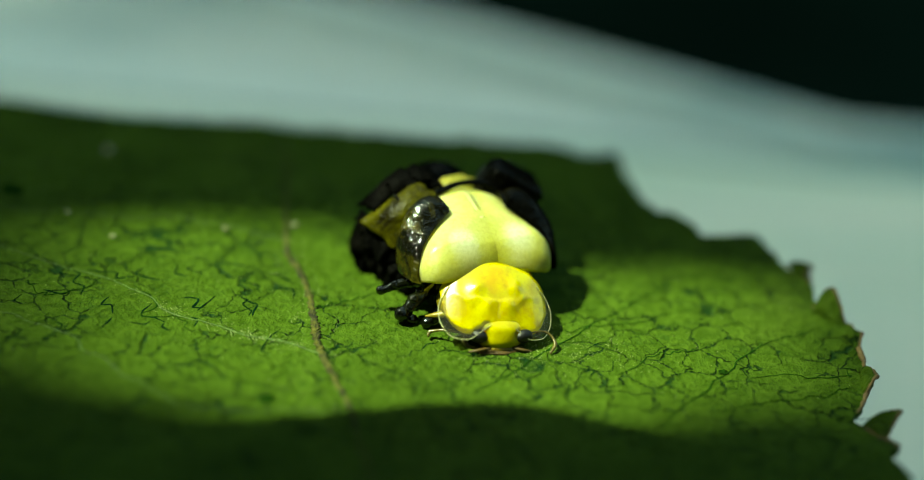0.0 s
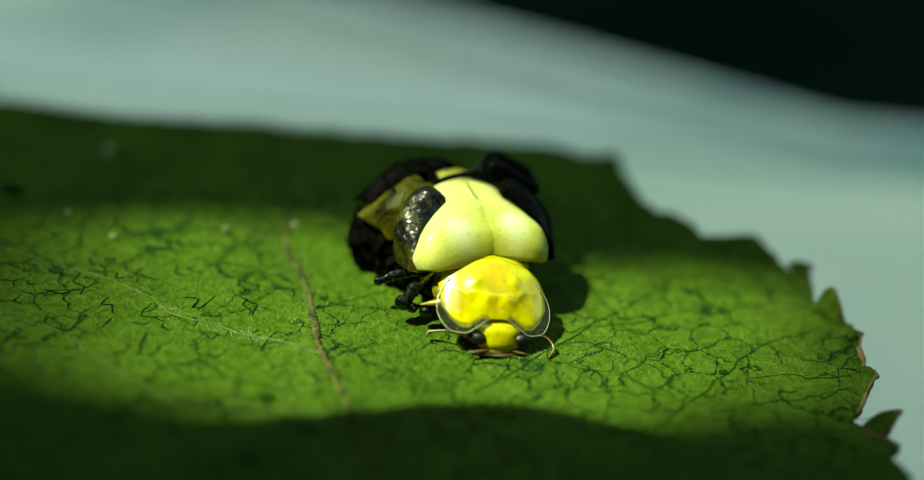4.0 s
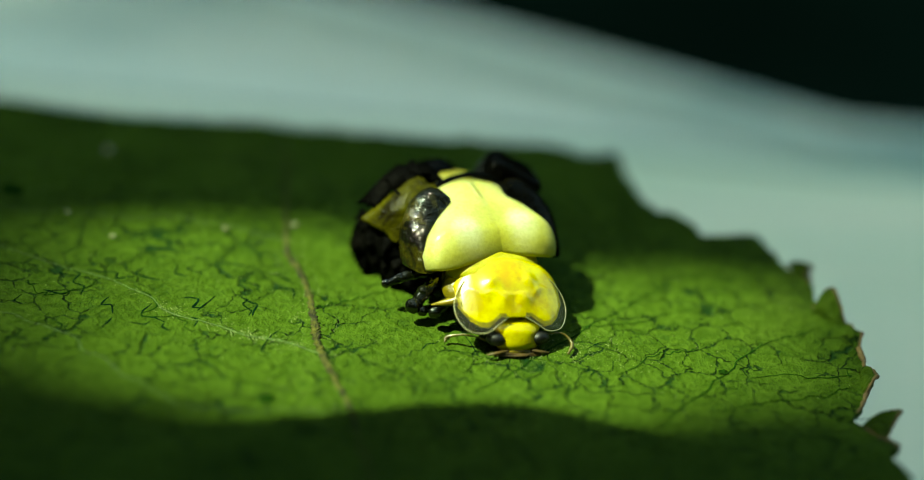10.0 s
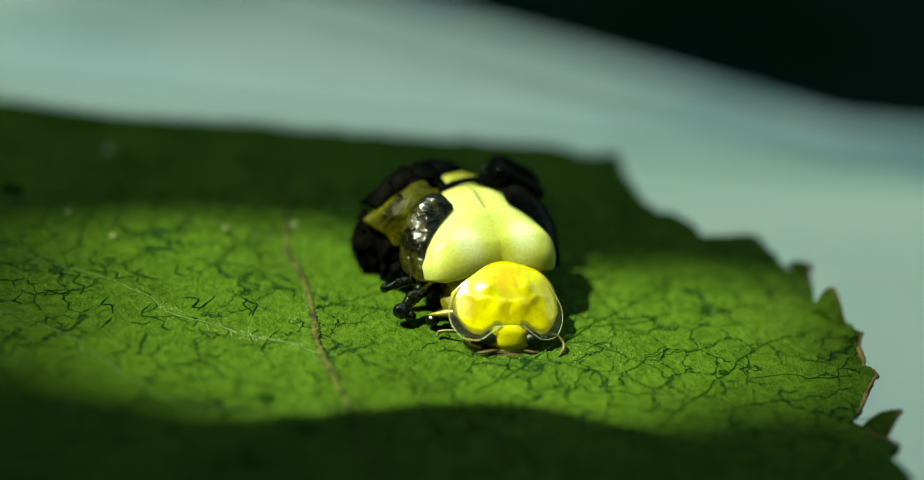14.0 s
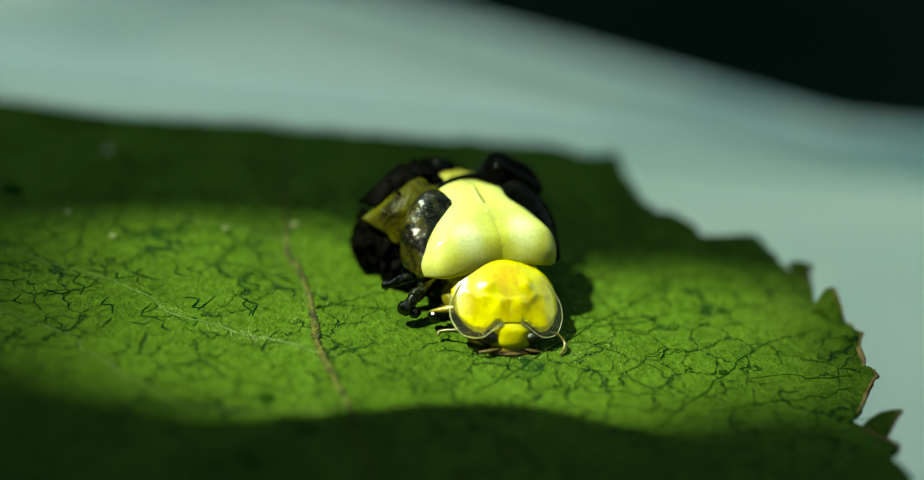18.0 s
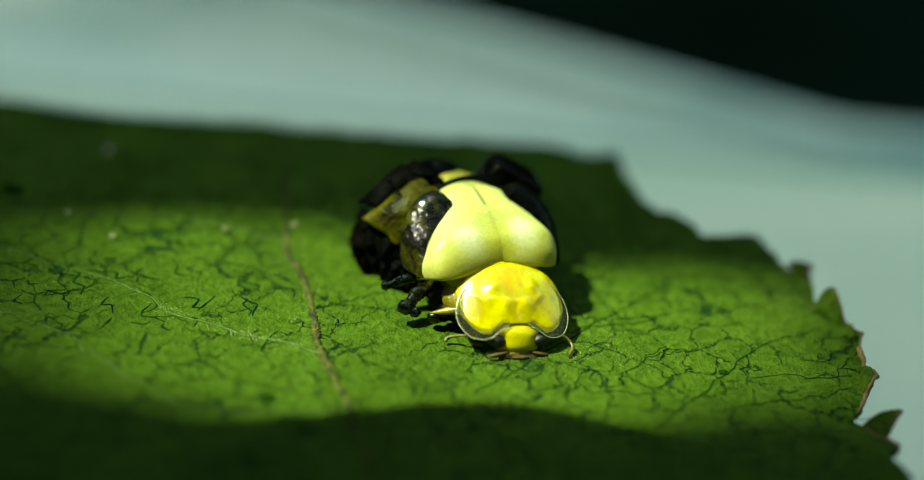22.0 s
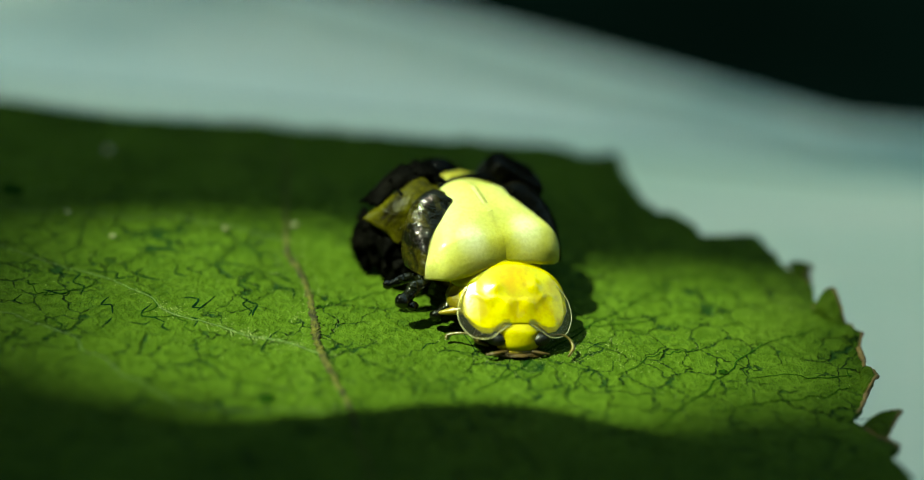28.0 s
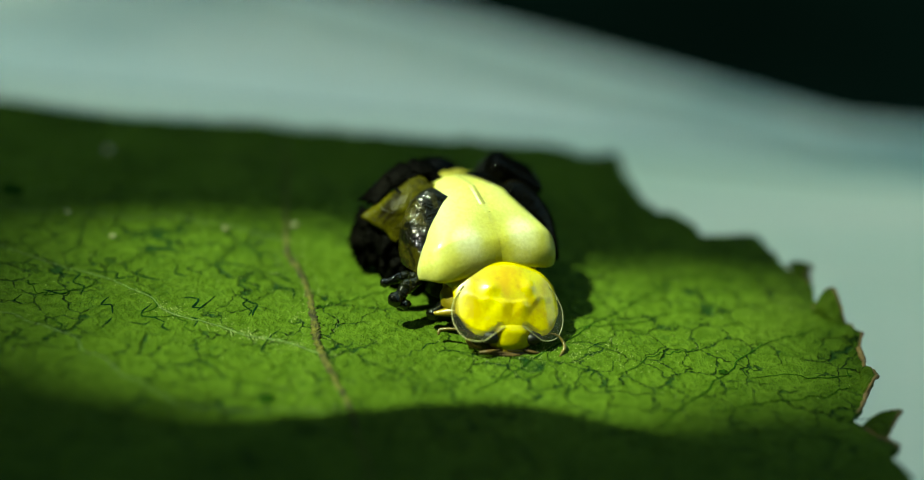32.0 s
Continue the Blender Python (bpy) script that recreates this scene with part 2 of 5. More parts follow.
VEIN_DARK = plain("dark_vein", (0.014, 0.038, 0.005), 1.0, 0.4, 1200.0, 0.00003, spec=0.0)
EDGE_BROWN = plain("dry_leaf_edge", (0.13, 0.085, 0.030), 0.7, 0.5, 1500.0, 0.00004)
HAIR_PALE = plain("pale_hair", (0.27, 0.32, 0.12), 0.4, 0.2, 900.0, 0.0)
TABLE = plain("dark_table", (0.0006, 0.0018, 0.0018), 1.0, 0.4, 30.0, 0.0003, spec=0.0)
SPOT = plain("dark_spot", (0.012, 0.032, 0.004), 1.0, 0.3, 3000.0, 0.00002, spec=0.0)
# Greys of the two strips that stand for shade on the tray.
FOLD_SHADE_GREY = plain("fold_shade_grey", (0.36, 0.47, 0.40), 0.8, 0.3, 200.0, 0.0001)
RIDGE_SHADE_GREY = plain("ridge_shade_grey", (0.42, 0.54, 0.48), 0.8, 0.2, 200.0, 0.0001)
SKY_BLOCK = plain("dark_sky_block", (0.030, 0.032, 0.028), 0.9, 0.2, 20.0, 0.0005)
# For the added panels that block the sun.
SUN_PANEL = plain("grey_sun_panel", (0.05, 0.05, 0.045), 0.9, 0.12, 20.0, 0.0005)


# ---------------------------------------------------------------- mesh helpers
def make(name, verts, faces, mat, parent=None, label="", smooth=True):
    """One mesh object from points in millimetres, under its thing."""
    me = bpy.data.meshes.new(name)
    me.from_pydata([tuple(float(c) * MM for c in v) for v in verts], [], faces)
    me.materials.append(mat)
    me.polygons.foreach_set("use_smooth", [smooth] * len(me.polygons))
    bm = bmesh.new()
    bm.from_mesh(me)
    bmesh.ops.recalc_face_normals(bm, faces=bm.faces)
    bm.to_mesh(me)
    bm.free()
    ob = new(name, me)
    if parent:
        ob.parent = parent
    if label:
        ob["label"] = label
    return ob


def sheet(fn, nu, nv, thick):
    """A shell over the unit square: fn(u, v) gives the outer point; thick is how far the inner face lies under it."""
    u, v = np.meshgrid(np.linspace(0, 1, nu), np.linspace(0, 1, nv), indexing="ij")
    P = np.array([[fn(a, b) for a, b in zip(ra, rb)] for ra, rb in zip(u, v)], float)
    du, dv = np.gradient(P, axis=0), np.gradient(P, axis=1)
    N = np.cross(du, dv)
    N /= np.linalg.norm(N, axis=2, keepdims=True) + 1e-9
    Q = P - N * thick
    verts = np.concatenate([P.reshape(-1, 3), Q.reshape(-1, 3)])
    faces, k = [], nu * nv
    for i in range(nu - 1):
        for j in range(nv - 1):
            a, b, c, d = i * nv + j, i * nv + j + 1, (i + 1) * nv + j + 1, (i + 1) * nv + j
            faces += [(a, b, c, d), (k + d, k + c, k + b, k + a)]
    for i in range(nu - 1):
        for j in (0, nv - 1):
            a, d = i * nv + j, (i + 1) * nv + j
            faces.append((a, d, k + d, k + a) if j == 0 else (d, a, k + a, k + d))
    for j in range(nv - 1):
        for i in (0, nu - 1):
            a, b = i * nv + j, i * nv + j + 1
            faces.append((b, a, k + a, k + b) if i == 0 else (a, b, k + b, k + a))
    return verts, faces


def smooth_line(points, n):
    """A smooth line (Catmull-Rom) of n points through the given ones."""
    p = np.array(points, float)
    p = np.vstack([2 * p[0] - p[1], p, 2 * p[-1] - p[-2]])
    out, m = [], len(p) - 3
    for t in np.linspace(0, m, n):
        i = min(int(t), m - 1)
        f = t - i
        a, b, c, d = p[i:i + 4]
        out.append(0.5 * (2 * b + (c - a) * f + (2 * a - 5 * b + 4 * c - d) * f * f + (3 * b - a - 3 * c + d) * f ** 3))
    return np.array(out)


def tube(points, radii, n=24, ring=10, flat=1.0, rough=0.0):
    """A tapered limb along a smooth line, closed at both ends; flat squeezes it in height."""
    line = smooth_line(points, n)
    rad = np.interp(np.linspace(0, 1, n), np.linspace(0, 1, len(radii)), radii)
    rng = np.random.default_rng(len(points) * 7 + n)
    tan = np.gradient(line, axis=0)
    tan /= np.linalg.norm(tan, axis=1, keepdims=True) + 1e-9
    verts, faces = [], []
    for i in range(n):
        up = np.array([0, 0, 1.0]) if abs(tan[i][2]) < 0.9 else np.array([1.0, 0, 0])
        side = np.cross(tan[i], up)
        side /= np.linalg.norm(side)
        up = np.cross(side, tan[i])
        for j in range(ring):
            a = 2 * math.pi * j / ring
            r = rad[i] * (1 + rough * rng.uniform(-1, 1))
            verts.append(line[i] + r * (math.cos(a) * side + flat * math.sin(a) * up))
    for i in range(n - 1):
        for j in range(ring):
            a, b = i * ring + j, i * ring + (j + 1) % ring
            faces.append((a, b, b + ring, a + ring))
    faces += [tuple(range(ring)), tuple(range((n - 1) * ring, n * ring))[::-1]]
    return verts, faces


def blob(centre, radii, turn=(0, 0, 0), nu=28, nv=20, power=1.0, lumps=0.0, seed=0.0, fn=None):
    """A closed rounded body; power under 1 squares it, lumps dents it, fn bends each unit point further."""
    verts, faces = [], []
    R = Euler([radians(a) for a in turn]).to_matrix()
    for i in range(nv + 1):
        th = math.pi * i / nv
        for j in range(nu):
            ph = 2 * math.pi * j / nu
            d = [math.sin(th) * math.cos(ph), math.sin(th) * math.sin(ph), math.cos(th)]
            d = [math.copysign(abs(c) ** power, c) for c in d]
            k = 1 + lumps * noise.noise(Vector(d) * 1.9 + Vector((seed, seed * 1.7, 3))) \
                + 0.4 * lumps * noise.noise(Vector(d) * 5 + Vector((seed, 1, 3)))
            p = Vector([c * r * k for c, r in zip(d, radii)])
            if fn:
                p = Vector(fn(*p))
            verts.append(R @ p + Vector(centre))
    for i in range(nv):
        for j in range(nu):
            a, b = i * nu + j, i * nu + (j + 1) % nu
            faces.append((a, b, b + nu, a + nu))
    return verts, faces


def join(*pieces):
    verts, faces = [], []
    for v, f in pieces:
        k = len(verts)
        verts += [tuple(p) for p in v]
        faces += [tuple(i + k for i in q) for q in f]
    return verts, faces


# ---------------------------------------------------------------- table, tray, unseen panels that shape the light
def slab(x0, y0, z0, x1, y1, z1):
    v = [(x, y, z) for z in (z0, z1) for y in (y0, y1) for x in (x0, x1)]
    return v, [(0, 2, 3, 1), (4, 5, 7, 6), (0, 1, 5, 4), (2, 6, 7, 3), (0, 4, 6, 2), (1, 3, 7, 5)]


TABLE_Z, TRAY_Z = -18.0, -10.0
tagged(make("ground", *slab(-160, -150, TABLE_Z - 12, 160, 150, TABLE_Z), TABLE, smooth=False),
       "near-black table top under the white tray", "table", kind="structure")

# The tray: a flat floor whose far wall leans back and gets lower towards one end.
FOLD = np.array([6.1, 22.06])
RIDGE_AT = 5.7
FOLD_DIR = np.array([math.cos(radians(-11.0)), math.sin(radians(-11.0))])
FOLD_BACK = np.array([-FOLD_DIR[1], FOLD_DIR[0]])


def wall_point(u, v):
    """The wall starts almost flat, steepens to upright at its rim and rolls over behind it."""
    s = -60 + 100 * u
    top = max(0.8, 2.45 - 0.20 * s)
    k = v * 1.3
    a = np.linspace(0, min(k, 1.0), 24)
    slope = np.radians(12 + 66 * a ** 2.2)
    back = top * float(np.trapz(np.cos(slope), a))
    up = top * float(np.trapz(np.sin(slope), a))
    up += 0.16 * math.sin(13 * min(k, 1.0) + 0.02 * s) * min(1, top / 4) * min(1.0, k * 3)
    if k > 1.0:
        b = (k - 1.0) / 0.3 * radians(170)
        back += 0.7 * (1 - math.cos(b))
        up += 0.7 * math.sin(b)
    p = FOLD + s * FOLD_DIR + back * FOLD_BACK
    return p[0], p[1], max(TRAY_Z + up + 0.25 - 0.8 * max(0.0, 1 - k / 0.10) ** 2, TABLE_Z + 0.6)


def floor_point(u, v):
    s = -60 + 100 * u
    w = -75 * v
    p = FOLD + s * FOLD_DIR + w * FOLD_BACK
    ridge = 0.45 * math.exp(-((w + RIDGE_AT + 0.155 * s) / 0.5) ** 2)
    dip = 0.6 * math.exp(-(w / 1.0) ** 2)
    return p[0], p[1], TRAY_Z + ridge + 0.25 - dip


tray = tagged(new("tray"), "white plastic tray with a sloping ribbed wall on a dark table", "tray")
make("tray_wall", *sheet(wall_point, 70, 90, 0.5), TRAY, tray, "sloping bluish white wall with long streaks")
make("tray_floor", *sheet(floor_point, 60, 160, 0.5), TRAY_FLOOR, tray)
def tray_line(points, radius):
    """A dull strip along the tray floor, put in for shade; points are distances along and in front of the fold."""
    line = [FOLD + s * FOLD_DIR + w * FOLD_BACK for s, w in points]
    return tube([(p[0], p[1], TRAY_Z + 0.28) for p in line], [radius * 0.6, radius, radius, radius * 0.6], 60, 8, 0.25, 0.15)


# Flat strips draw the shade of the fold and of the floor ridge.
make("fold_seam", *tray_line([(-30, -0.3), (-10, -0.25), (4, -0.2), (10, -0.5), (20, -0.6), (34, -0.6)], 0.42), FOLD_SHADE_GREY, tray, "dull grey-green seam along the fold")
make("floor_scratch", *tray_line([(s, -RIDGE_AT - 0.155 * s) for s in (2, 8, 14, 22, 34)], 0.42), RIDGE_SHADE_GREY, tray, "faint grey line across the tray floor")
for i, (s, w) in enumerate(((-50, -4), (30, -4), (-50, -70), (30, -70))):
    p = FOLD + s * FOLD_DIR + w * FOLD_BACK
    make("foot", *slab(p[0] - 3, p[1] - 3, TABLE_Z, p[0] + 3, p[1] + 3, TRAY_Z - 0.15), TRAY, tray, smooth=False)


# How the leaf lies, fitted to the view's focus: it leans down to one side, sinks a little at its far edge and lifts at
# its near one.
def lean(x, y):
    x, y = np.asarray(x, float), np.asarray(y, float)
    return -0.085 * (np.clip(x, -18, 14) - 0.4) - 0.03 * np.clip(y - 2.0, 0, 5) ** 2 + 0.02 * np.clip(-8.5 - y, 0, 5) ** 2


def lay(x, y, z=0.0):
    """Slides a point of the flat leaf plan along its camera ray onto the leaning leaf, keeping its place in view."""
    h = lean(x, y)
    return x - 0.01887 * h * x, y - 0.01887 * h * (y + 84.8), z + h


# Unseen panels added between sun and tray; their slit passes one band of sunlight.
def slit_panels():
    near_by, middle, far_off = 25.0, 46.0, 120.0
    ax = SUN_TO.cross(Vector((0, 1, 0))).normalized()
    if ax.x < 0:
        ax = -ax
    ay = SUN_TO.cross(ax).normalized()
    if ay.y < 0:
        ay = -ay

    def on_panel(x, y):
        # Same camera-ray shift as the leaf, so the shade edges fit the view.
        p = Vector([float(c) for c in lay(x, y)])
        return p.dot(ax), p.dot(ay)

    far = [on_panel(x, y) for x, y in ((-34.0, 1.6), (-16.8, 1.2), (-10.5, 1.1), (-6.9, 1.1), (-3.3, 0.6), (0.3, -0.7), (3.8, -1.7), (7.3, -1.9),
                                      (9.6, -2.6), (11.6, -3.4), (14.0, -4.5), (40, -12))]
    near = [on_panel(x, y) for x, y in ((-30, -12), (-14, -10.5), (-10, -9.9), (-7, -9.5), (-4.3, -9.2), (-2.7, -8.95), (-0.9, -8.65), (1.1, -8.55),
                                       (2.7, -8.9), (4.4, -9.6), (6.8, -10.4), (9.0, -11.0), (13.0, -12.0), (44, -17))]
    soft = [on_panel(x, y) for x, y in ((-34, -5.5), (-14, -6.7), (-11, -7.3), (-8.6, -8.1), (-6, -9.2), (-3, -10.5), (0, -11.0), (3, -10.4),
                                       (6, -9.1), (8.5, -8.6), (10.5, -9.2), (13, -10.3), (30, -10.6), (44, -10.0))]
    soft = smooth_line(soft, 40)
    far = smooth_line(far, 40)
    near = smooth_line(near, 40)

    def panel(lo, hi, dist):
        c = SUN_TO * dist
        verts, faces, n = [], [], len(lo)
        for d in (0.0, 3.0):
            for row in (lo, hi):
                for a, b in row:
                    verts.append(c + ax * float(a) + ay * float(b) + SUN_TO * d)
        for i in range(n - 1):
            faces += [(i, i + 1, n + i + 1, n + i), (2 * n + i, 3 * n + i, 3 * n + i + 1, 2 * n + i + 1),
                      (i, 2 * n + i, 2 * n + i + 1, i + 1), (n + i, n + i + 1, 3 * n + i + 1, 3 * n + i)]
        faces += [(0, n, 3 * n, 2 * n), (n - 1, 3 * n - 1, 4 * n - 1, 2 * n - 1)]
        return verts, faces

    top = far + np.array([0, 34.0])
    low = near - np.array([0, 12.0])
    xl, xr = on_panel(-11.9, 0)[0], on_panel(10.0, -4)[0]
    pieces = [panel(far, top, far_off), panel(low, near, near_by), panel(low - np.array([0, 40.0]), low + np.array([0, 2.0]), middle),
              panel(soft - np.array([0, 40.0]), soft, far_off + 25)]
    yl, yr = (low[0][1], top[0][1]), (low[-1][1], top[-1][1])
    left_lo, left_hi = np.array([[xl - 30, yl[0]], [xl, yl[0]]]), np.array([[xl - 30, yl[1]], [xl, yl[1]]])
    right_lo, right_hi = np.array([[xr, yr[0]], [xr + 34, yr[0]]]), np.array([[xr, yr[1]], [xr + 34, yr[1]]])
    pieces += [panel(left_lo, left_hi, 290.0), panel(right_lo, right_hi, 300.0)]
    tagged(make("wall_window", *join(*pieces), SUN_PANEL, smooth=False),
           "unseen grey panels added to leave a band of sunlight", "wall", kind="structure")


slit_panels()
# Dark slabs out of view, added to hold back sky light and reflections.
for nm, box, high in (("wall_back", (-140, 112, 140, 127), 75), ("wall_front", (-140, -125, 140, -110), 150),
                      ("wall_left", (-140, -110, -125, 112), 120), ("wall_right", (125, 8, 140, 112), 8), ("wall_right_front", (125, -110, 140, 8), 130)):
    tagged(make(nm, *slab(box[0], box[1], TABLE_Z, box[2], box[3], high), SKY_BLOCK, smooth=False),
           "unseen dark slab added to hold back sky light", "wall", kind="structure")


# ---------------------------------------------------------------- leaf
LEAF_MID = np.array([-1.0, -4.0])


def leaf_height(x, y):
    """The leaf's top: nearly flat in the middle, drooping to the tray at its near and outer ends."""
    x, y = np.asarray(x, float), np.asarray(y, float)
    z = 0.05 * np.sin(0.55 * x + 0.3 * y) * np.sin(0.42 * y - 0.2 * x)
    z = z - 0.6 * np.clip(-15.0 - y, 0, None) ** 2.0
    z = z - 0.012 * np.clip(-17.0 - x, 0, None) ** 2.0
    z = z + 0.030 * np.clip(x - 9.2, 0, None) ** 2 * np.sin(0.9 * y + 0.4)
    return np.maximum(z, TRAY_Z + 0.54)


def leaf_outline(n):
    """The margin, from the far edge round by the saw-toothed side to the near end and back."""
    tooth = [(3.3, 5.7), (3.75, 5.15), (4.9, 5.25), (5.15, 4.1), (5.5, 2.5), (6.1, 1.7), (6.9, 1.2), (7.3, 0.2), (8.9, 0.2),
             (9.35, -0.6), (9.7, -1.8), (10.3, -1.65), (10.42, -2.6), (10.3, -3.7), (10.6, -4.0), (10.9, -4.3),
             (11.25, -4.6), (11.3, -4.9), (11.05, -5.4), (11.45, -6.0), (11.68, -7.4), (11.4, -8.2), (10.9, -9.4), (11.5, -9.9),
             (12.1, -10.6), (11.7, -11.1), (12.2, -12.6), (11.2, -14.0)]
    rest = [(8.6, -17.2), (0, -20), (-12, -19), (-24, -13), (-29, -2), (-24, 8), (-15, 8.65), (-11.1, 7.6), (-5.7, 6.85),
            (-1.6, 6.2), (1.8, 5.75)]
    p = np.array(tooth + rest + tooth[:1])
    step = np.linalg.norm(np.diff(p, axis=0), axis=1)
    t = np.concatenate([[0], np.cumsum(step)])
    s = np.linspace(0, t[-1], n, endpoint=False)
    q = np.stack([np.interp(s, t, p[:, 0]), np.interp(s, t, p[:, 1])], 1)
    for _ in range(2):
        q = 0.5 * q + 0.25 * np.roll(q, 1, 0) + 0.25 * np.roll(q, -1, 0)
    out = q - LEAF_MID
    out /= np.linalg.norm(out, axis=1, keepdims=True)
    wob = np.array([noise.noise(Vector((a * 2.3, b * 2.3, 0.5))) + 0.5 * noise.noise(Vector((a * 7, b * 7, 2.5))) for a, b in q])
    return q + out * wob[:, None] * 0.14


def leaf_puff(a, b):
    """Small swellings of the blade between its veins."""
    return noise.noise(Vector((a * 1.1, b * 1.1, 7.0))) * 0.05 + noise.noise(Vector((a * 3.1, b * 3.1, 1.0))) * 0.022


def leaf_blade(parent):
    n, rings = 1000, 150
    edge = leaf_outline(n)
    rr = np.linspace(0.0, 1.0, rings + 1)[1:]
    xy = LEAF_MID + rr[:, None, None] * (edge - LEAF_MID)[None]
    xy = np.concatenate([LEAF_MID[None], xy.reshape(-1, 2)])
    z = leaf_height(xy[:, 0], xy[:, 1])
    puff = np.array([leaf_puff(a, b) for a, b in xy])
    top = np.column_stack([xy, z + puff])
    low = np.column_stack([xy, z + puff - 0.28])
    low[-n:, 2] += 0.08
    verts = np.concatenate([top, low]) * MM
    k = len(top)
    j = np.arange(n)
    jn = (j + 1) % n
    quads = []
    for i in range(rings - 1):
        a, b = 1 + i * n + j, 1 + i * n + jn
        quads.append(np.stack([a, a + n, b + n, b], 1))
        quads.append(np.stack([b + k, b + n + k, a + n + k, a + k], 1))
    a, b = 1 + (rings - 1) * n + j, 1 + (rings - 1) * n + jn
    quads.append(np.stack([a, a + k, b + k, b], 1))
    quads = np.concatenate(quads)
    tris = np.concatenate([np.stack([np.zeros(n, int), 1 + j, 1 + jn], 1), np.stack([np.full(n, k), k + 1 + jn, k + 1 + j], 1)])
    me = bpy.data.meshes.new("blade")
    me.from_pydata(verts.tolist(), [], quads.tolist() + tris.tolist())
    me.polygons.foreach_set("use_smooth", [True] * len(me.polygons))
    me.materials.append(LEAF)
    me.update()
    ob = new("blade", me)
    ob.parent = parent
    return ob


def vein(points, radii, mat, parent, label="", name="vein", wander=0.07, seed=1):
    if mat is VEIN_PALE:
        radii = [r * 0.42 for r in radii]
    if mat is VEIN_DARK:
        radii = [r * 0.55 for r in radii]
    rng = np.random.default_rng(seed)
    line = smooth_line([(x, y, 0) for x, y in points], 16)
    line[1:-1, :2] += rng.normal(0, wander, (14, 2))
    line = smooth_line(line, 90)
    line[:, 2] = leaf_height(line[:, 0], line[:, 1]) + 0.012 + np.array([leaf_puff(q, r) for q, r in line[:, :2]])
    v, f = tube(line, [r * 0.8 for r in radii], 260, 8, 0.08 if mat is VEIN_DARK else 0.30, 0.9 if mat is VEIN_BROWN else 0.6)
    return make(name, v, f, mat, parent, label)


leaf = tagged(new("leaf"), "green serrated leaf with dark net veins, browned teeth, in tray", "leaf")
leaf_blade(leaf)
vein([(-5.8, 6.6), (-5.5, 2.7), (-5.2, -0.4), (-4.6, -2.7), (-4.2, -4.9), (-3.95, -6.5), (-3.2, -8.8), (-2.8, -10.8), (-2.5, -13)],
     [0.03, 0.05, 0.10, 0.13, 0.10, 0.05, 0.03], VEIN_BROWN, leaf, "ochre midrib with a rough crust", "midrib", 0.06, 3)
for s, (pts, rad, mat) in enumerate((
        ([(-4.0, -6.2), (-5.4, -5.4), (-6.9, -4.8), (-8.4, -4.0), (-9.8, -2.7), (-11.5, -1.6), (-14, -0.2)], [0.09, 0.07, 0.05], VEIN_PALE),
        ([(-8.0, -8.8), (-10.0, -6.8), (-11.9, -4.9), (-13.5, -4.0)], [0.07, 0.06, 0.05], VEIN_PALE),
        ([(-3.3, -9.0), (-5.5, -9.0), (-8.0, -8.8)], [0.05, 0.06, 0.07], VEIN_PALE),
        ([(0.3, -8.2), (1.6, -6.8), (3.2, -5.3), (4.8, -3.7), (6.2, -2.4), (8.0, -1.6)], [0.05, 0.06, 0.05, 0.03], VEIN_DARK),
        ([(5.3, -10.0), (6.6, -8.4), (7.5, -7.2), (8.6, -5.9), (10.2, -4.9)], [0.04, 0.06, 0.06, 0.04], VEIN_DARK),
        ([(-4.3, -3.7), (-3.2, -3.3), (-2.2, -2.9)], [0.05, 0.05, 0.04], VEIN_DARK),
        ([(3.0, -4.9), (5.1, -4.5), (6.9, -3.7)], [0.03, 0.05, 0.03], VEIN_DARK),
        ([(4.4, -7.3), (5.5, -6.3), (6.2, -6.1), (6.9, -6.0)], [0.03, 0.045, 0.03], VEIN_DARK),
        ([(7.0, -9.2), (8.6, -8.6), (10.0, -8.3), (11.0, -7.8)], [0.03, 0.05, 0.04], VEIN_DARK),
        ([(8.2, -7.5), (9.4, -7.2), (10.6, -7.4), (11.2, -7.0)], [0.03, 0.05, 0.03], VEIN_DARK),
        ([(9.2, -9.6), (10.4, -9.4), (11.9, -9.0)], [0.03, 0.04, 0.03], VEIN_DARK),
        ([(-5.3, 0.0), (-8.0, 1.0), (-11.5, 1.5), (-15.0, 2.2)], [0.07, 0.06, 0.05], VEIN_PALE),
        ([(-13.0, -2.3), (-12.2, -3.0), (-11.2, -2.6), (-10.6, -1.9)], [0.03, 0.05, 0.03], VEIN_DARK),
        ([(-9.7, -2.6), (-9.0, -3.5), (-9.4, -4.2), (-8.3, -4.2), (-7.9, -5.0)], [0.03, 0.05, 0.04, 0.03], VEIN_DARK))):
    vein(pts, rad, mat, leaf, "", "vein", 0.06, 20 + s)
# Dark colour that stands for the shade inside sunken creases.
CREASE_SHADE = plain("leaf_crease_shade", (0.003, 0.015, 0.006), 1.0, 0.4, 2500.0, 0.0, spec=0.0)


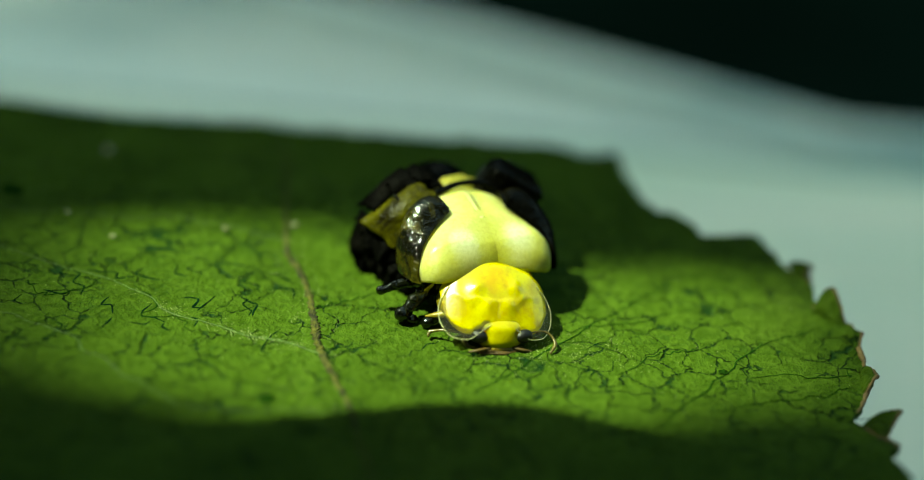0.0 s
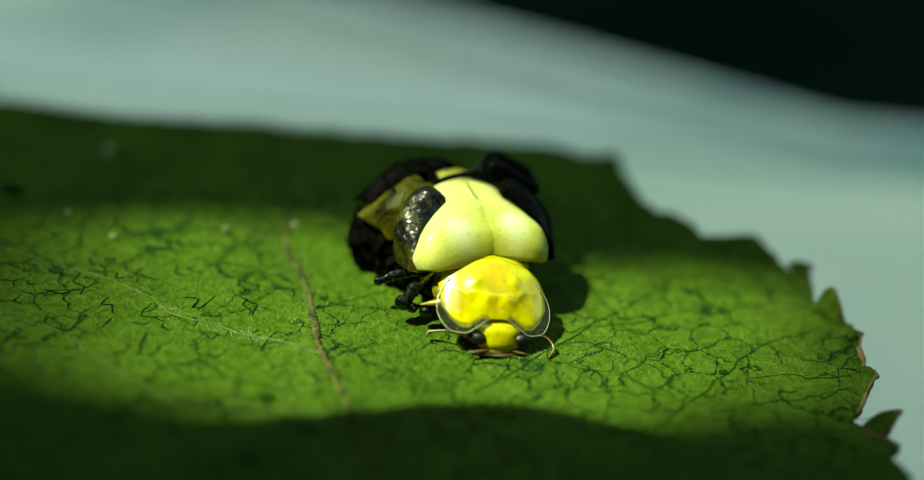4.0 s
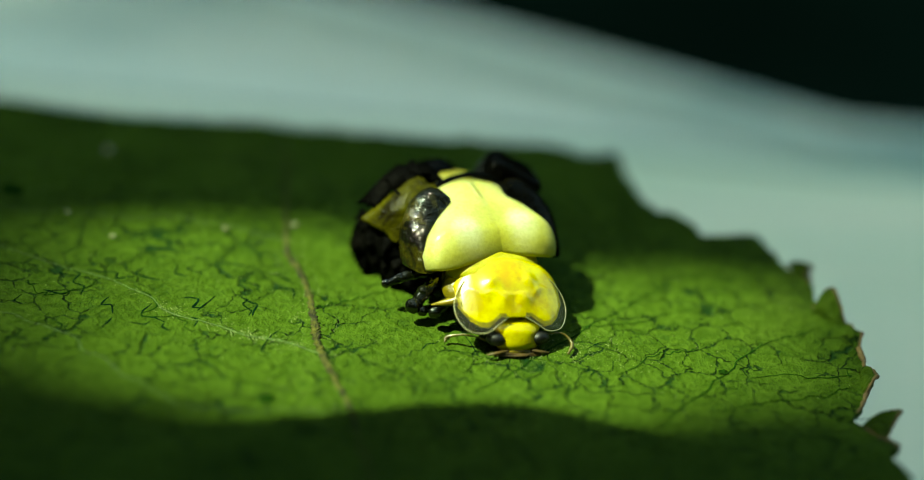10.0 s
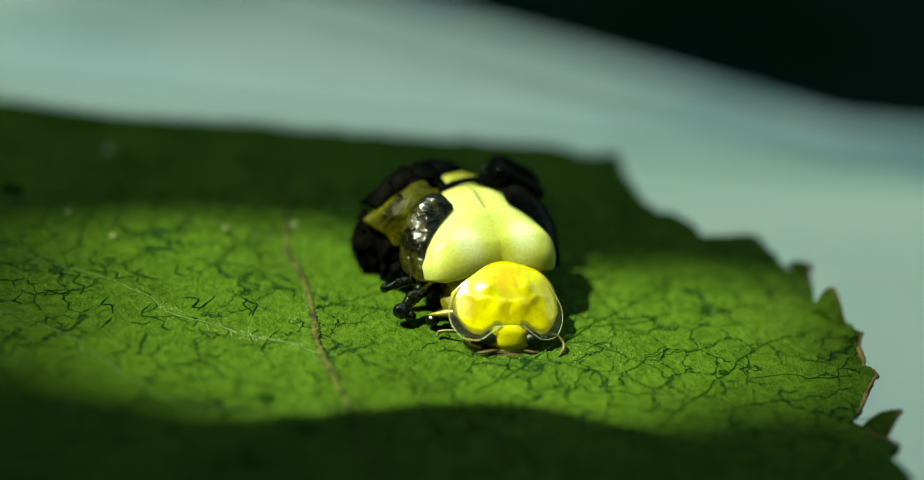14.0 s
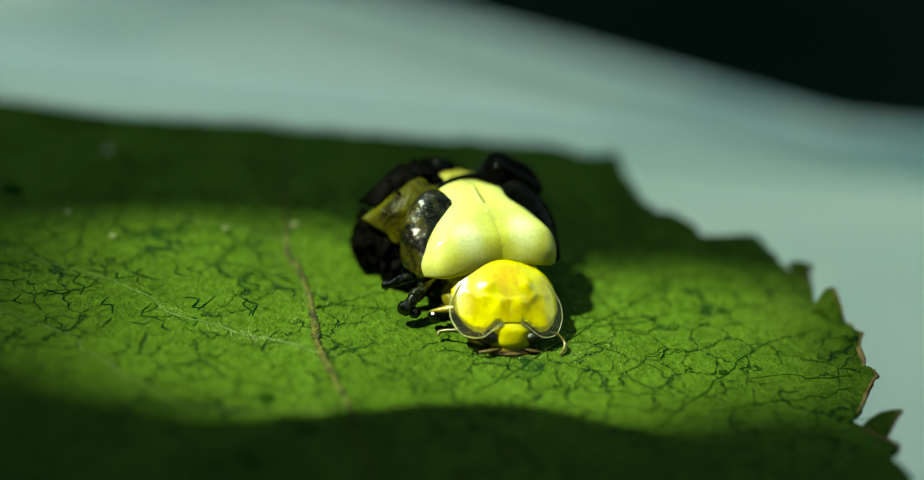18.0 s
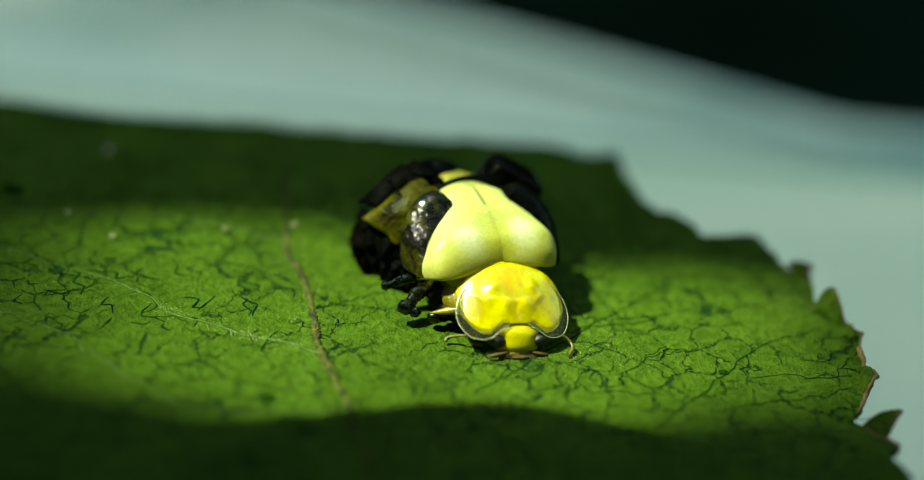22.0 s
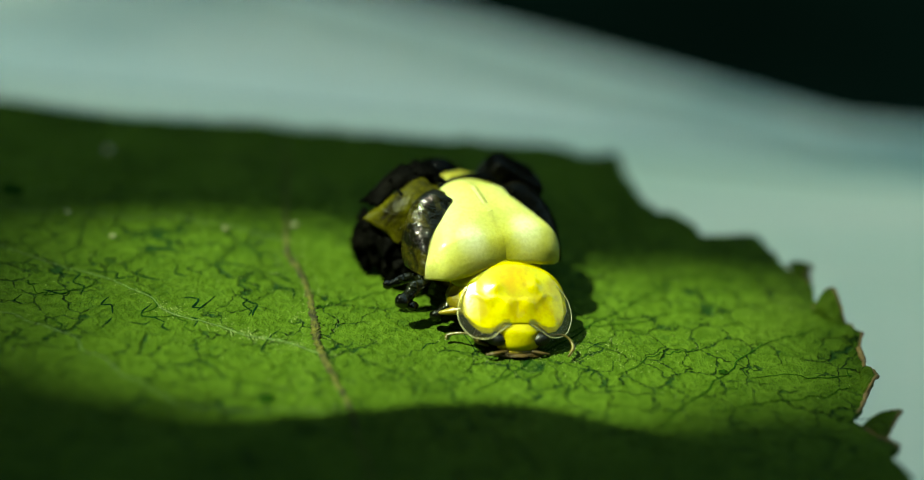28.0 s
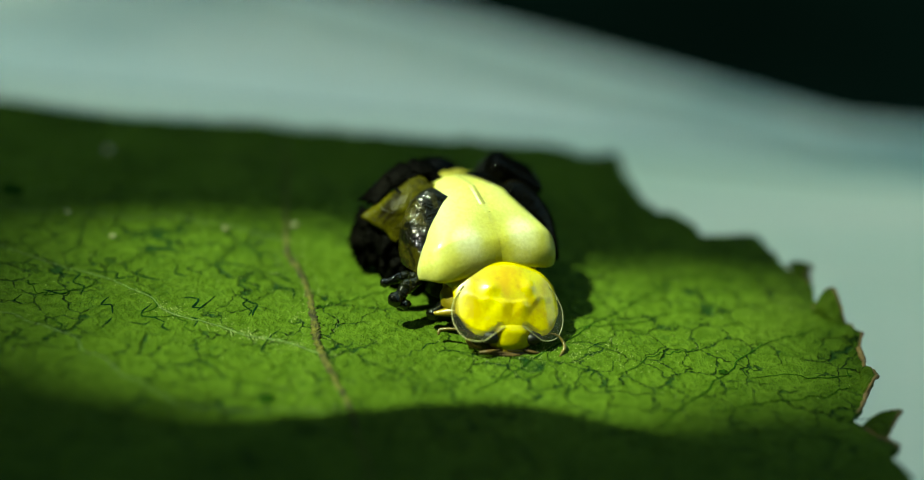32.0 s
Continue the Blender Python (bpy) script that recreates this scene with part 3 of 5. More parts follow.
def crease(x, y, heading, bend, steps, width, rng):
    """One flat dark strip for the shade of a crooked crease of the net: it goes by short straight runs that swing to
    and fro.
    """
    pts, swing = [(x, y)], rng.choice((-1, 1))
    for k in range(steps):
        a = radians(heading + swing * rng.uniform(0.5, 1.25) * bend)
        d = rng.uniform(0.25, 0.50)
        x, y = x + d * math.cos(a), y + d * math.sin(a)
        pts.append((x, y))
        if rng.uniform() < 0.65:
            swing = -swing
    p = np.array(pts)
    if p[:, 0].max() > 10.6:
        return pts
    line = np.stack([np.interp(np.linspace(0, len(p) - 1, steps * 4), np.arange(len(p)), p[:, c]) for c in (0, 1)], 1)
    z = leaf_height(line[:, 0], line[:, 1])
    puff = np.array([leaf_puff(q, r) for q, r in line])
    w = width * np.array([0.25, 1.0, 0.8, 1.15, 0.9, 0.25])
    make("crease", *tube(np.column_stack([line, z + puff + 0.003]), list(w * 0.9), steps * 5, 6, 0.10, 0.3), CREASE_SHADE, leaf)
    return pts


def creases():
    rng = np.random.default_rng(31)
    # crooked strokes across the blade beside the midrib
    for k in range(27):
        x, y = -13.2 + (k % 9) * 0.95 + rng.uniform(-0.35, 0.35), -1.7 - (k // 9) * 1.45 + rng.uniform(-0.5, 0.5)
        crease(x, y, rng.choice((-72, -55, 110, 25), p=(0.45, 0.25, 0.15, 0.15)), 50, int(rng.integers(2, 5)), rng.uniform(0.026, 0.042), rng)
    # finer ones in front of the insect
    for k in range(20):
        x, y = -3.7 + (k % 10) * 0.8 + rng.uniform(-0.3, 0.3), -6.3 - (k // 10) * 1.1 + rng.uniform(-0.4, 0.4)
        crease(x, y, rng.choice((-70, 10, 35, 160)), 46, int(rng.integers(3, 7)), rng.uniform(0.011, 0.021), rng)


creases()
# single teeth that curl up from the margin
for a, b, tip in (((10.35, -3.85, -0.1), (11.15, -4.75, -0.1), (10.82, -3.70, 0.62)),
                  ((11.0, -5.4, -0.1), (11.35, -6.2, -0.1), (11.52, -5.45, 0.20)),
                  ((11.4, -7.0, -0.1), (11.35, -8.1, -0.1), (11.75, -7.55, 0.16)),
                  ((11.2, -9.6, -0.1), (11.7, -10.3, -0.1), (12.2, -9.35, 0.20)),
                  ((9.75, -1.5, -0.1), (10.1, -2.1, -0.1), (10.40, -1.75, 0.12))):
    a, b, tip = np.array(a), np.array(b), np.array(tip)
    a[2], b[2] = float(leaf_height(a[0], a[1])) - 0.05, float(leaf_height(b[0], b[1])) - 0.05

    def tooth_point(u, v):
        mid = (a + b) / 2
        base = a + (b - a) * v
        lean = mid + (tip - mid) * u
        w = (1 - u) ** 0.75
        p = lean + (base - mid) * w
        p[2] += 0.10 * math.sin(math.pi * u) + 0.06 * math.sin(5 * v + 3 * u)
        return tuple(p)
    make("tooth", *sheet(tooth_point, 20, 14, 0.10), LEAF, leaf, "curled pointed leaf tooth")
    edge = [tooth_point(u, 0.0) for u in (0.15, 0.5, 0.85)] + [tuple(tip)] + [tooth_point(u, 1.0) for u in (0.85, 0.5, 0.15)]
    make("tooth_rim", *tube(edge, [0.03, 0.05, 0.075, 0.05, 0.03], 40, 8, 0.9, 0.35), EDGE_BROWN, leaf, "browned tooth edge")
# the dried brown rim of the teeth, in pieces along the margin
rim = leaf_outline(1000)
rng_rim = np.random.default_rng(4)
run = [i for i in range(1000) if rim[i][0] > 9.6 and -11.5 < rim[i][1] < -1.5]
start = 0
while start < len(run) - 12:
    size = int(rng_rim.integers(8, 20))
    idx = run[start:start + size]
    inward = [(LEAF_MID - rim[i]) / np.linalg.norm(LEAF_MID - rim[i]) for i in idx]
    pts = [(rim[i][0] + 0.03 * d[0], rim[i][1] + 0.03 * d[1], float(leaf_height(*rim[i])) - 0.03) for i, d in zip(idx, inward)]
    r = rng_rim.uniform(0.06, 0.15)
    make("dry_rim", *tube(pts, [0.03, r, r * 0.8, 0.03], 24, 8, 1.1, 0.30), EDGE_BROWN, leaf, "browned crisp leaf rim")
    start += size + int(rng_rim.integers(-2, 7))
for i, (x, y, r) in enumerate(((-5.5, -8.4, 0.22), (-14.0, 2.9, 0.35), (7.45, -7.2, 0.14))):
    make("blemish", *blob((x, y, float(leaf_height(x, y)) + 0.01), (r, r * 0.9, 0.06), lumps=0.5, seed=i), SPOT, leaf, "dark round blemish")


# Clear beads added to give a few small glints on the blade.
for x, y, r in ((-11.2, 5.4, 0.16), (-5.1, 0.85, 0.12), (-10.6, 0.15, 0.10), (-7.2, 0.6, 0.08), (-12.1, 1.6, 0.09), (4.3, 5.0, 0.09)):
    make("sap_drop", *blob((x, y, float(leaf_height(x, y)) + 0.3 * r), (r, r, r * 0.7), nu=16, nv=10), BEAD, leaf, "tiny clear drop of sap")


RIB = np.array([(-4.0, -6.2), (-5.4, -5.4), (-6.9, -4.8), (-8.4, -4.0), (-9.8, -2.7)])


def leaf_hairs():
    """Short pale hairs on the blade, thickest in front of the insect and along the midrib."""
    rng = np.random.default_rng(11)
    verts, faces = [], []
    for i in range(1700):
        kind = i % 4
        if kind == 0:
            x, y = rng.uniform(-13, 11), rng.uniform(-10, 0)
        elif kind == 1:
            t = rng.uniform(-9, 0)
            x, y = -4.9 - 0.16 * (t + 2) + rng.normal(0, 0.35), t
        elif kind == 2:
            x, y = rng.normal(2.6, 1.4), rng.normal(-6.2, 0.6)
        else:
            k = rng.uniform(0, len(RIB) - 1.001)
            q = RIB[int(k)] + (k % 1) * (RIB[int(k) + 1] - RIB[int(k)])
            x, y = q + rng.normal(0, 0.16, 2)
        if abs(x) > 11 and x > 0:
            continue
        z = float(leaf_height(x, y))
        h, tip = rng.uniform(0.02, 0.06), rng.normal(0, 0.05, 2)
        r = 0.010
        k = len(verts)
        for a in (0, 2.1, 4.2):
            verts.append((x + r * math.cos(a), y + r * math.sin(a), z - 0.02))
        verts.append((x + tip[0], y + tip[1], z + h))
        faces += [(k, k + 1, k + 3), (k + 1, k + 2, k + 3), (k + 2, k, k + 3)]
    ob = make("hairs", verts, faces, HAIR_PALE, leaf, "short pale leaf hairs")
    tagged(ob, kind="stuff")


leaf_hairs()
# Every leaf vertex slides along its ray from the camera eye.
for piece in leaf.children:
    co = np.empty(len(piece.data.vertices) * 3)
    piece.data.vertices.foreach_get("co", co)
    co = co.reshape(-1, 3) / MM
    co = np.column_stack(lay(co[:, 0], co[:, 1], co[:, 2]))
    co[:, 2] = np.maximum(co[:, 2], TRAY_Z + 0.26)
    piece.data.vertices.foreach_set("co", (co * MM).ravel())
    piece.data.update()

# ---------------------------------------------------------------- the beetle
# Space of the insect: x to its side, y backwards, z up, the leaf at 0. It faces -y.
BEETLE_AT = (-0.21, -2.06, 0.01)
YAW, ROLL, PITCH = 22.0, 7.0, 2.1
NECK = Vector((0.0, -2.35, 1.45))


def body_pose(dx=0.0, dy=0.0, dz=0.0, yaw=0.0, roll=0.0, pitch=0.0):
    return pose((BEETLE_AT[0] + dx) * MM, (BEETLE_AT[1] + dy) * MM, (BEETLE_AT[2] + dz) * MM, PITCH + pitch, ROLL + roll, YAW + yaw)


def prof(y, ys, vs):
    return float(np.interp(y, ys, vs))


EY = (-2.6, -2.3, -1.8, -1.0, 0.0, 1.0, 1.9)


def wing_point(side, y, v, out=0.0):
    """A point of the domed back at length y; v goes from the seam (0) to the side margin (1)."""
    w = prof(y, EY, (1.72, 1.98, 2.08, 1.95, 1.62, 1.10, 0.25))
    zc = prof(y, EY, (1.70, 2.10, 2.48, 2.80, 2.98, 2.65, 1.7))
    zl = prof(y, EY, (1.50, 1.42, 1.30, 1.20, 1.25, 1.3, 1.4))
    a = radians(96) * v
    x = w * math.sin(min(a, math.pi / 2)) ** 0.92 - 0.15 * max(0, v - 0.94)
    z = zl + (zc - zl) * (max(0.0, math.cos(a)) ** 0.78) - 0.4 * max(0, v - 0.94)
    hump = 0.17 * math.exp(-((y + 1.75) / 0.6) ** 2 - ((v - 0.46) / 0.24) ** 2)
    seam = 0.22 * math.exp(-(v / 0.24) ** 2) * prof(y, (-2.3, -1.2, 0.4), (1.0, 0.55, 0.2))
    o = out + hump
    return side * (x + o * math.sin(a)), y, z + o * math.cos(a) - seam


def skew(y, v):
    """Shifts the seam sideways towards the front to fit its place in the camera's view."""
    return 0.27 * min(1.0, max(0.0, (0.9 - y) / 3.0)) * (1 - v) ** 1.2


def smooth_elytron(side):
    def fn(u, v):
        front = -2.12 - 0.36 * math.sin(math.pi * min(1.0, 0.06 + v * 0.94)) ** 0.9 + 0.85 * max(0.0, (v - 0.62) / 0.38) ** 2.2
        y = front + (1.9 - front) * u ** 1.15
        x, y, z = wing_point(side, y, v)
        curl = max(0.0, 1 - u / 0.14) ** 2
        x += skew(y, v)
        return x * (1 - 0.02 * curl) - 0.09 * side * (1 - v), y + 0.05 * curl, z - 0.24 * curl
    return sheet(fn, 60, 44, 0.07 * side)


beetle = tagged(new("beetle"), "pale yellow freshly emerged ladybird beetle leaving its black pupal skin", "beetle")
beetle.matrix_basis = body_pose()
for side in (-1, 1):
    make("elytron", *smooth_elytron(side), ELYTRA, beetle, "pale cream-yellow soft wing cover")
make("abdomen", *blob((0, -0.2, 1.35), (1.55, 2.1, 0.85)), BELLY, beetle, "pale yellow soft belly")
make("thorax", *blob((0, -1.9, 1.05), (1.35, 1.0, 0.50), lumps=0.08), MEMBRANE, beetle)
for side in (-1, 1):
    make("flank", *blob((side * 0.95, -2.45, 1.00), (0.70, 0.60, 0.30), (24, side * 24, 0), lumps=0.06), FLANK, beetle, "olive-yellow soft side of the thorax")
make("collar", *blob((0.0, -2.20, 1.34), (1.42, 0.62, 0.40), (14, 0, 0), lumps=0.05), COLLAR, beetle, "amber-yellow soft collar behind the shield")
make("scutellum", *blob((0.0, -2.18, 1.68), (0.44, 0.34, 0.12), (26, 0, 0)), FACE, beetle, "bright yellow shield between the wing covers")

make("seam_crease", *tube([Vector(wing_point(1, y, 0.0, 0.0)) + Vector((skew(y, 0) - 0.09, 0, 0.01)) for y in (0.5, 0.1, -0.4, -0.9, -1.4)],
                          [0.008, 0.018, 0.022, 0.016, 0.008], 40, 8, 0.5, 0.3), CREASE, beetle, "olive crease along the seam")

# pronotum: an opaque yellow disc with a clear brim, on the neck joint


def brim_y(x):
    """Back and front limits of the whole pronotum at side distance x."""
    a = abs(x) / 1.68
    back = -2.00 - 0.62 * a ** 3.6
    front = float(np.interp(abs(x), (0, 0.38, 0.62, 0.95, 1.25, 1.5, 1.64, 1.68), (-3.66, -3.66, -3.80, -3.98, -3.86, -3.55, -3.25, -3.13)))
    return back, front


def shield_height(x, y):
    t = (-2.32 - y) / 1.4
    return 1.86 - 0.06 * min(1.0, max(0.0, (y - brim_y(x)[0] + 0.35) / 0.35)) ** 1.5 - 0.94 * max(0, t) ** 1.35 - 0.34 * (abs(x) / 1.3) ** 1.6 - 0.16 * max(0.0, abs(x) - 1.1) ** 1.0 \
        + 0.09 * math.exp(-((abs(x) - 0.62) / 0.26) ** 2 - ((y + 3.05) / 0.28) ** 2) + 0.09 * math.exp(-((abs(x) - 0.30) / 0.2) ** 2 - ((y + 3.50) / 0.16) ** 2) - 0.012 * math.exp(-(x / 0.10) ** 2) \
        + 0.045 * math.exp(-((abs(x) - 0.55) / 0.17) ** 2 - ((y + 3.02) / 0.17) ** 2) \
        + 0.03 * math.exp(-((y + 3.40 - 0.25 * x * x) / 0.07) ** 2 - (x / 0.7) ** 4) \
        + 0.035 * math.exp(-((y + 3.52 - 0.55 * (abs(x) - 0.3) - 0.05 * math.sin(9 * x)) / 0.085) ** 2 - ((abs(x) - 0.72) / 0.5) ** 4)


def shield_disc():
    def fn(u, v):
        x = (2 * v - 1) * 1.58
        b, f = brim_y(x * 1.04)
        a = abs(x) / 1.58
        f = float(np.interp(abs(x), (0, 0.30, 0.38, 0.46, 0.56, 0.85, 1.10, 1.34, 1.58), (-3.86, -3.86, -3.84, -3.82, -3.86, -3.97, -3.88, -3.64, -3.21)))
        if f > b - 0.05:
            f = b - 0.05
        y = b + (f - b) * u
        edge = max(abs(2 * u - 1) ** 10, a ** 12)
        return x - NECK.x, y - NECK.y, shield_height(x, y) - 0.07 * edge - NECK.z
    return sheet(fn, 70, 90, 0.14)


def shield_brim(side):
    def fn(u, v):
        # u runs round the brim from the rear corner to the front notch, v from the disc outwards
        ang = u
        xo = float(np.interp(ang, (0, 0.12, 0.3, 0.5, 0.7, 0.85, 1.0), (1.30, 1.55, 1.69, 1.66, 1.40, 0.92, 0.30)))
        yo = float(np.interp(ang, (0, 0.12, 0.3, 0.5, 0.7, 0.85, 1.0), (-2.72, -2.88, -3.15, -3.50, -3.90, -4.10, -3.90)))
        xi = float(np.interp(ang, (0, 0.3, 0.5, 0.7, 0.85, 1.0), (1.20, 1.38, 1.30, 1.04, 0.72, 0.28)))
        yi = float(np.interp(ang, (0, 0.3, 0.5, 0.7, 0.85, 1.0), (-2.70, -3.05, -3.28, -3.58, -3.76, -3.68)))
        x, y = xi + (xo - xi) * v, yi + (yo - yi) * v
        z = shield_height(x, y) - 0.03 + 0.06 * v ** 3
        return side * x - NECK.x, y - NECK.y, z - NECK.z
    return sheet(fn, 48, 12, 0.06 * side)


def brim_rim(side):
    """The thickened outer bead of the clear brim."""
    pts = []
    for xo, yo in ((1.30, -2.72), (1.55, -2.88), (1.69, -3.15), (1.66, -3.50), (1.40, -3.90), (0.95, -4.10), (0.64, -4.03), (0.42, -3.95), (0.26, -3.90)):
        pts.append((side * xo - NECK.x, yo - NECK.y, shield_height(xo, yo) + 0.02 - NECK.z))
    return tube(pts, [0.008, 0.014, 0.016, 0.016, 0.008], 60, 8)


pronotum = make("pronotum", *shield_disc(), PRONOTUM, beetle, "glossy mottled lemon-yellow shield")
pronotum.location = NECK * MM
for side in (-1, 1):
    make("brim", *shield_brim(side), CLEAR, pronotum, "clear glassy brim")
    make("brim_bead", *brim_rim(side), BEAD, pronotum, "clear thickened edge")

# head under the pronotum
def in_neck(piece):
    v, f = piece
    return [(p[0] - NECK.x, p[1] - NECK.y, p[2] - NECK.z) for p in v], f


def face_sheet():
    """The face hangs from the front notch of the shield, is pinched between the eyes and flares to the mouth."""
    spine = smooth_line([(-3.42, 0.91, 0.80), (-3.76, 0.83, 0.74), (-3.98, 0.71, 0.65), (-4.09, 0.54, 0.62), (-4.18, 0.29, 0.63), (-4.14, 0.05, 0.46)], 80)

    def fn(u, v):
        y, z, w = spine[min(79, int(round(u * 79)))]
        k = 2 * v - 1
        s = math.sin(k * radians(82)) / math.sin(radians(82))
        d = 1 - math.cos(k * radians(82))
        return 0.04 + w * s - NECK.x, y + 0.34 * d * (0.5 + 0.6 * u) - NECK.y, z - 0.26 * d * (1 - 0.6 * u) - NECK.z
    return sheet(fn, 80, 30, 0.10)


head = make("head", *face_sheet(), PRONOTUM, beetle, "yellow waisted face")
head.location = NECK * MM
make("skull", *in_neck(blob((0.04, -3.62, 0.42), (0.55, 0.42, 0.36), (-35, 0, 0))), FACE, head, "yellow back of the head")
for side in (-1, 1):
    make("eye", *in_neck(blob((0.04 + side * 0.68, -3.88, 0.40), (0.29, 0.22, 0.20), (-30, 0, side * 25))), EYE_BLACK, head, "black rounded eye")
    make("palp", *in_neck(tube([(0.04 + side * 0.35, -4.12, 0.14), (side * 0.70, -4.2, 0.11), (side * 0.95, -4.15, 0.05)],
                               [0.05, 0.06, 0.03], 16, 8, 0.8)), MOUTH, head, "brown palp")
make("antenna", *in_neck(tube([(-0.42, -3.92, 0.22), (-0.9, -3.75, 0.32), (-1.4, -3.45, 0.34), (-1.85, -3.2, 0.16), (-1.95, -3.3, 0.05)],
                              [0.03, 0.022, 0.025, 0.035, 0.06, 0.03], 40, 8, 1.0, 0.2)), BROWN_LIMB, head, "thin brown arched feeler")
make("antenna", *in_neck(tube([(0.5, -3.98, 0.26), (0.95, -3.85, 0.48), (1.4, -3.85, 0.50), (1.62, -4.15, 0.32), (1.42, -4.45, 0.14)],
                              [0.03, 0.022, 0.025, 0.035, 0.06, 0.03], 40, 8, 1.0, 0.2)), BROWN_LIMB, head, "thin brown arched feeler")
make("labrum", *in_neck(blob((0.04, -4.12, 0.10), (0.40, 0.08, 0.07), (-20, 0, 0))), AMBER, head, "amber upper lip")
make("mandible", *in_neck(blob((0.04, -4.05, 0.03), (0.78, 0.22, 0.08), lumps=0.4, seed=9.0)), MOUTH, head, "dark brown mouthparts")


def leg(name, pts, radii, mat, label):
    return make(name, *tube(pts, radii, 34, 10, 0.85), mat, beetle, label)


for side in (-1, 1):
    leg("front_leg", [(side * 0.55, -2.9, 0.42), (side * 0.95, -3.35, 0.26), (side * 1.15, -3.55, 0.18), (side * 1.10, -3.70, 0.09), (side * 0.85, -3.85, 0.05)],
        [0.14, 0.13, 0.09, 0.06, 0.05], BROWN_LIMB, "translucent brown folded front leg")
    leg("middle_leg", [(side * 0.6, -2.7, 0.75), (side * 1.1, -2.8, 0.70), (side * 1.6, -2.6, 0.55), (side * 1.95, -2.4, 0.42)],
        [0.26, 0.24, 0.17, 0.10, 0.03], AMBER, "amber leg still half inside its black sheath")

# ---------------------------------------------------------------- the pupal skin
case = tagged(new("pupal_case"), "split black and amber pupal skin stuck to the leaf", "pupa")
case.matrix_basis = body_pose()
CASE_SHIFT = 0.12


def quad_patch(p00, p10, p01, p11, swell, ripple=0.0, seed=0.0):
    a, b, c, d = (np.array(p, float) for p in (p00, p10, p01, p11))
    s = np.array(swell, float)

    def fn(u, v):
        p = (a * (1 - u) + b * u) * (1 - v) + (c * (1 - u) + d * u) * v
        k = math.sin(math.pi * u) * math.sin(math.pi * v)
        p = p + s * (k ** 0.7 if k > 0 else 0)
        if ripple:
            p = p + ripple * noise.noise(Vector((u * 4 + seed, v * 4, seed)))
        return tuple(p)
    return fn


def wing_sheath(side):
    inner = smooth_line([(-0.62, 0.26), (-1.15, 0.50), (-1.70, 0.75), (-2.02, 1.0)], 40)
    outer = smooth_line([(-0.50, 0.27), (0.35, 0.42), (0.45, 0.80), (-0.35, 1.08), (-1.70, 1.10)], 40)

    def fn(u, v):
        i = u * 39
        k = min(int(i), 38)
        f = i - k
        yi, vi = inner[k] * (1 - f) + inner[k + 1] * f
        yo, vo = outer[k] * (1 - f) + outer[k + 1] * f
        y, w = yi + (yo - yi) * v, vi + (vo - vi) * v
        out = 0.10 + 0.60 * math.sin(math.pi * min(1, v * 0.95)) * math.sin(math.pi * min(1, 0.1 + u * 0.9)) \
            + 0.05 * noise.noise(Vector((u * 5, v * 3, 2.0 * side)))
        return wing_point(side, y, w, out)
    return sheet(fn, 44, 26, 0.05 * side)


make("wing_sheath", *wing_sheath(-1), SHEATH, case, "wet dark amber wing sheath with white glints")
make("wing_sheath", *wing_sheath(1), BLACK_CASE, case, "black wing sheath")
for side in (-1, 1):
    outer = smooth_line([(-0.52, 0.27), (0.35, 0.42), (0.45, 0.80), (-0.35, 1.08), (-1.70, 1.10)], 12)
    make("sheath_border", *tube([wing_point(side, float(y), float(v), 0.14) for y, v in outer], [0.05, 0.10, 0.12, 0.10, 0.06], 50, 10, 1.0, 0.05),
         BLACK_CASE, case, "black rolled sheath border")
make("back_plate", *sheet(quad_patch((-0.75, 0.05, 2.70), (-2.30, -0.25, 1.45), (-1.3, 1.1, 3.0), (-3.0, 0.95, 1.75), (-0.22, -0.16, 0.22), 0.07), 30, 30, -0.06),
     AMBER_CASE, case, "translucent amber plate with black borders")
make("upper_plate", *sheet(quad_patch((-0.55, 0.55, 2.85), (-1.35, 1.0, 3.0), (-0.6, 1.7, 2.95), (-1.5, 1.9, 2.9), (-0.1, 0, 0.18), 0.12, 3.0), 26, 26, -0.08),
     DULL_CASE, case, "rough black plate")
make("upper_plate", *sheet(quad_patch((-1.25, 0.95, 3.02), (-2.6, 0.9, 2.15), (-1.5, 1.9, 2.95), (-2.85, 1.6, 1.9), (-0.1, 0.0, 0.28), 0.12, 7.0), 26, 26, -0.08),
     DULL_CASE, case, "rough black plate")
make("plate_seam", *tube([(-1.75, 0.15, 2.35), (-1.95, 0.6, 2.55), (-2.0, 1.0, 2.6)], [0.03, 0.06, 0.05], 24, 8), BLACK_CASE, case)
make("cross_band", *tube([(-1.25, 0.45, 2.65), (-0.75, 0.55, 2.80), (0, 0.70, 2.92), (0.7, 0.6, 2.90), (1.35, 0.4, 2.70)],
                         [0.12, 0.12, 0.10, 0.14, 0.2], 44, 12, 0.7, 0.08), BLACK_CASE, case, "black band across the back")
make("tail_plate", *blob((-0.2, 2.1, 2.25), (0.95, 0.65, 0.50), lumps=0.18, seed=2.0), BLACK_CASE, case, "black domed tail plate")
make("pale_segment", *blob((0.12, 1.35, 2.47), (0.64, 0.34, 0.26), lumps=0.2), BELLY, case, "pale yellow segment between black plates")
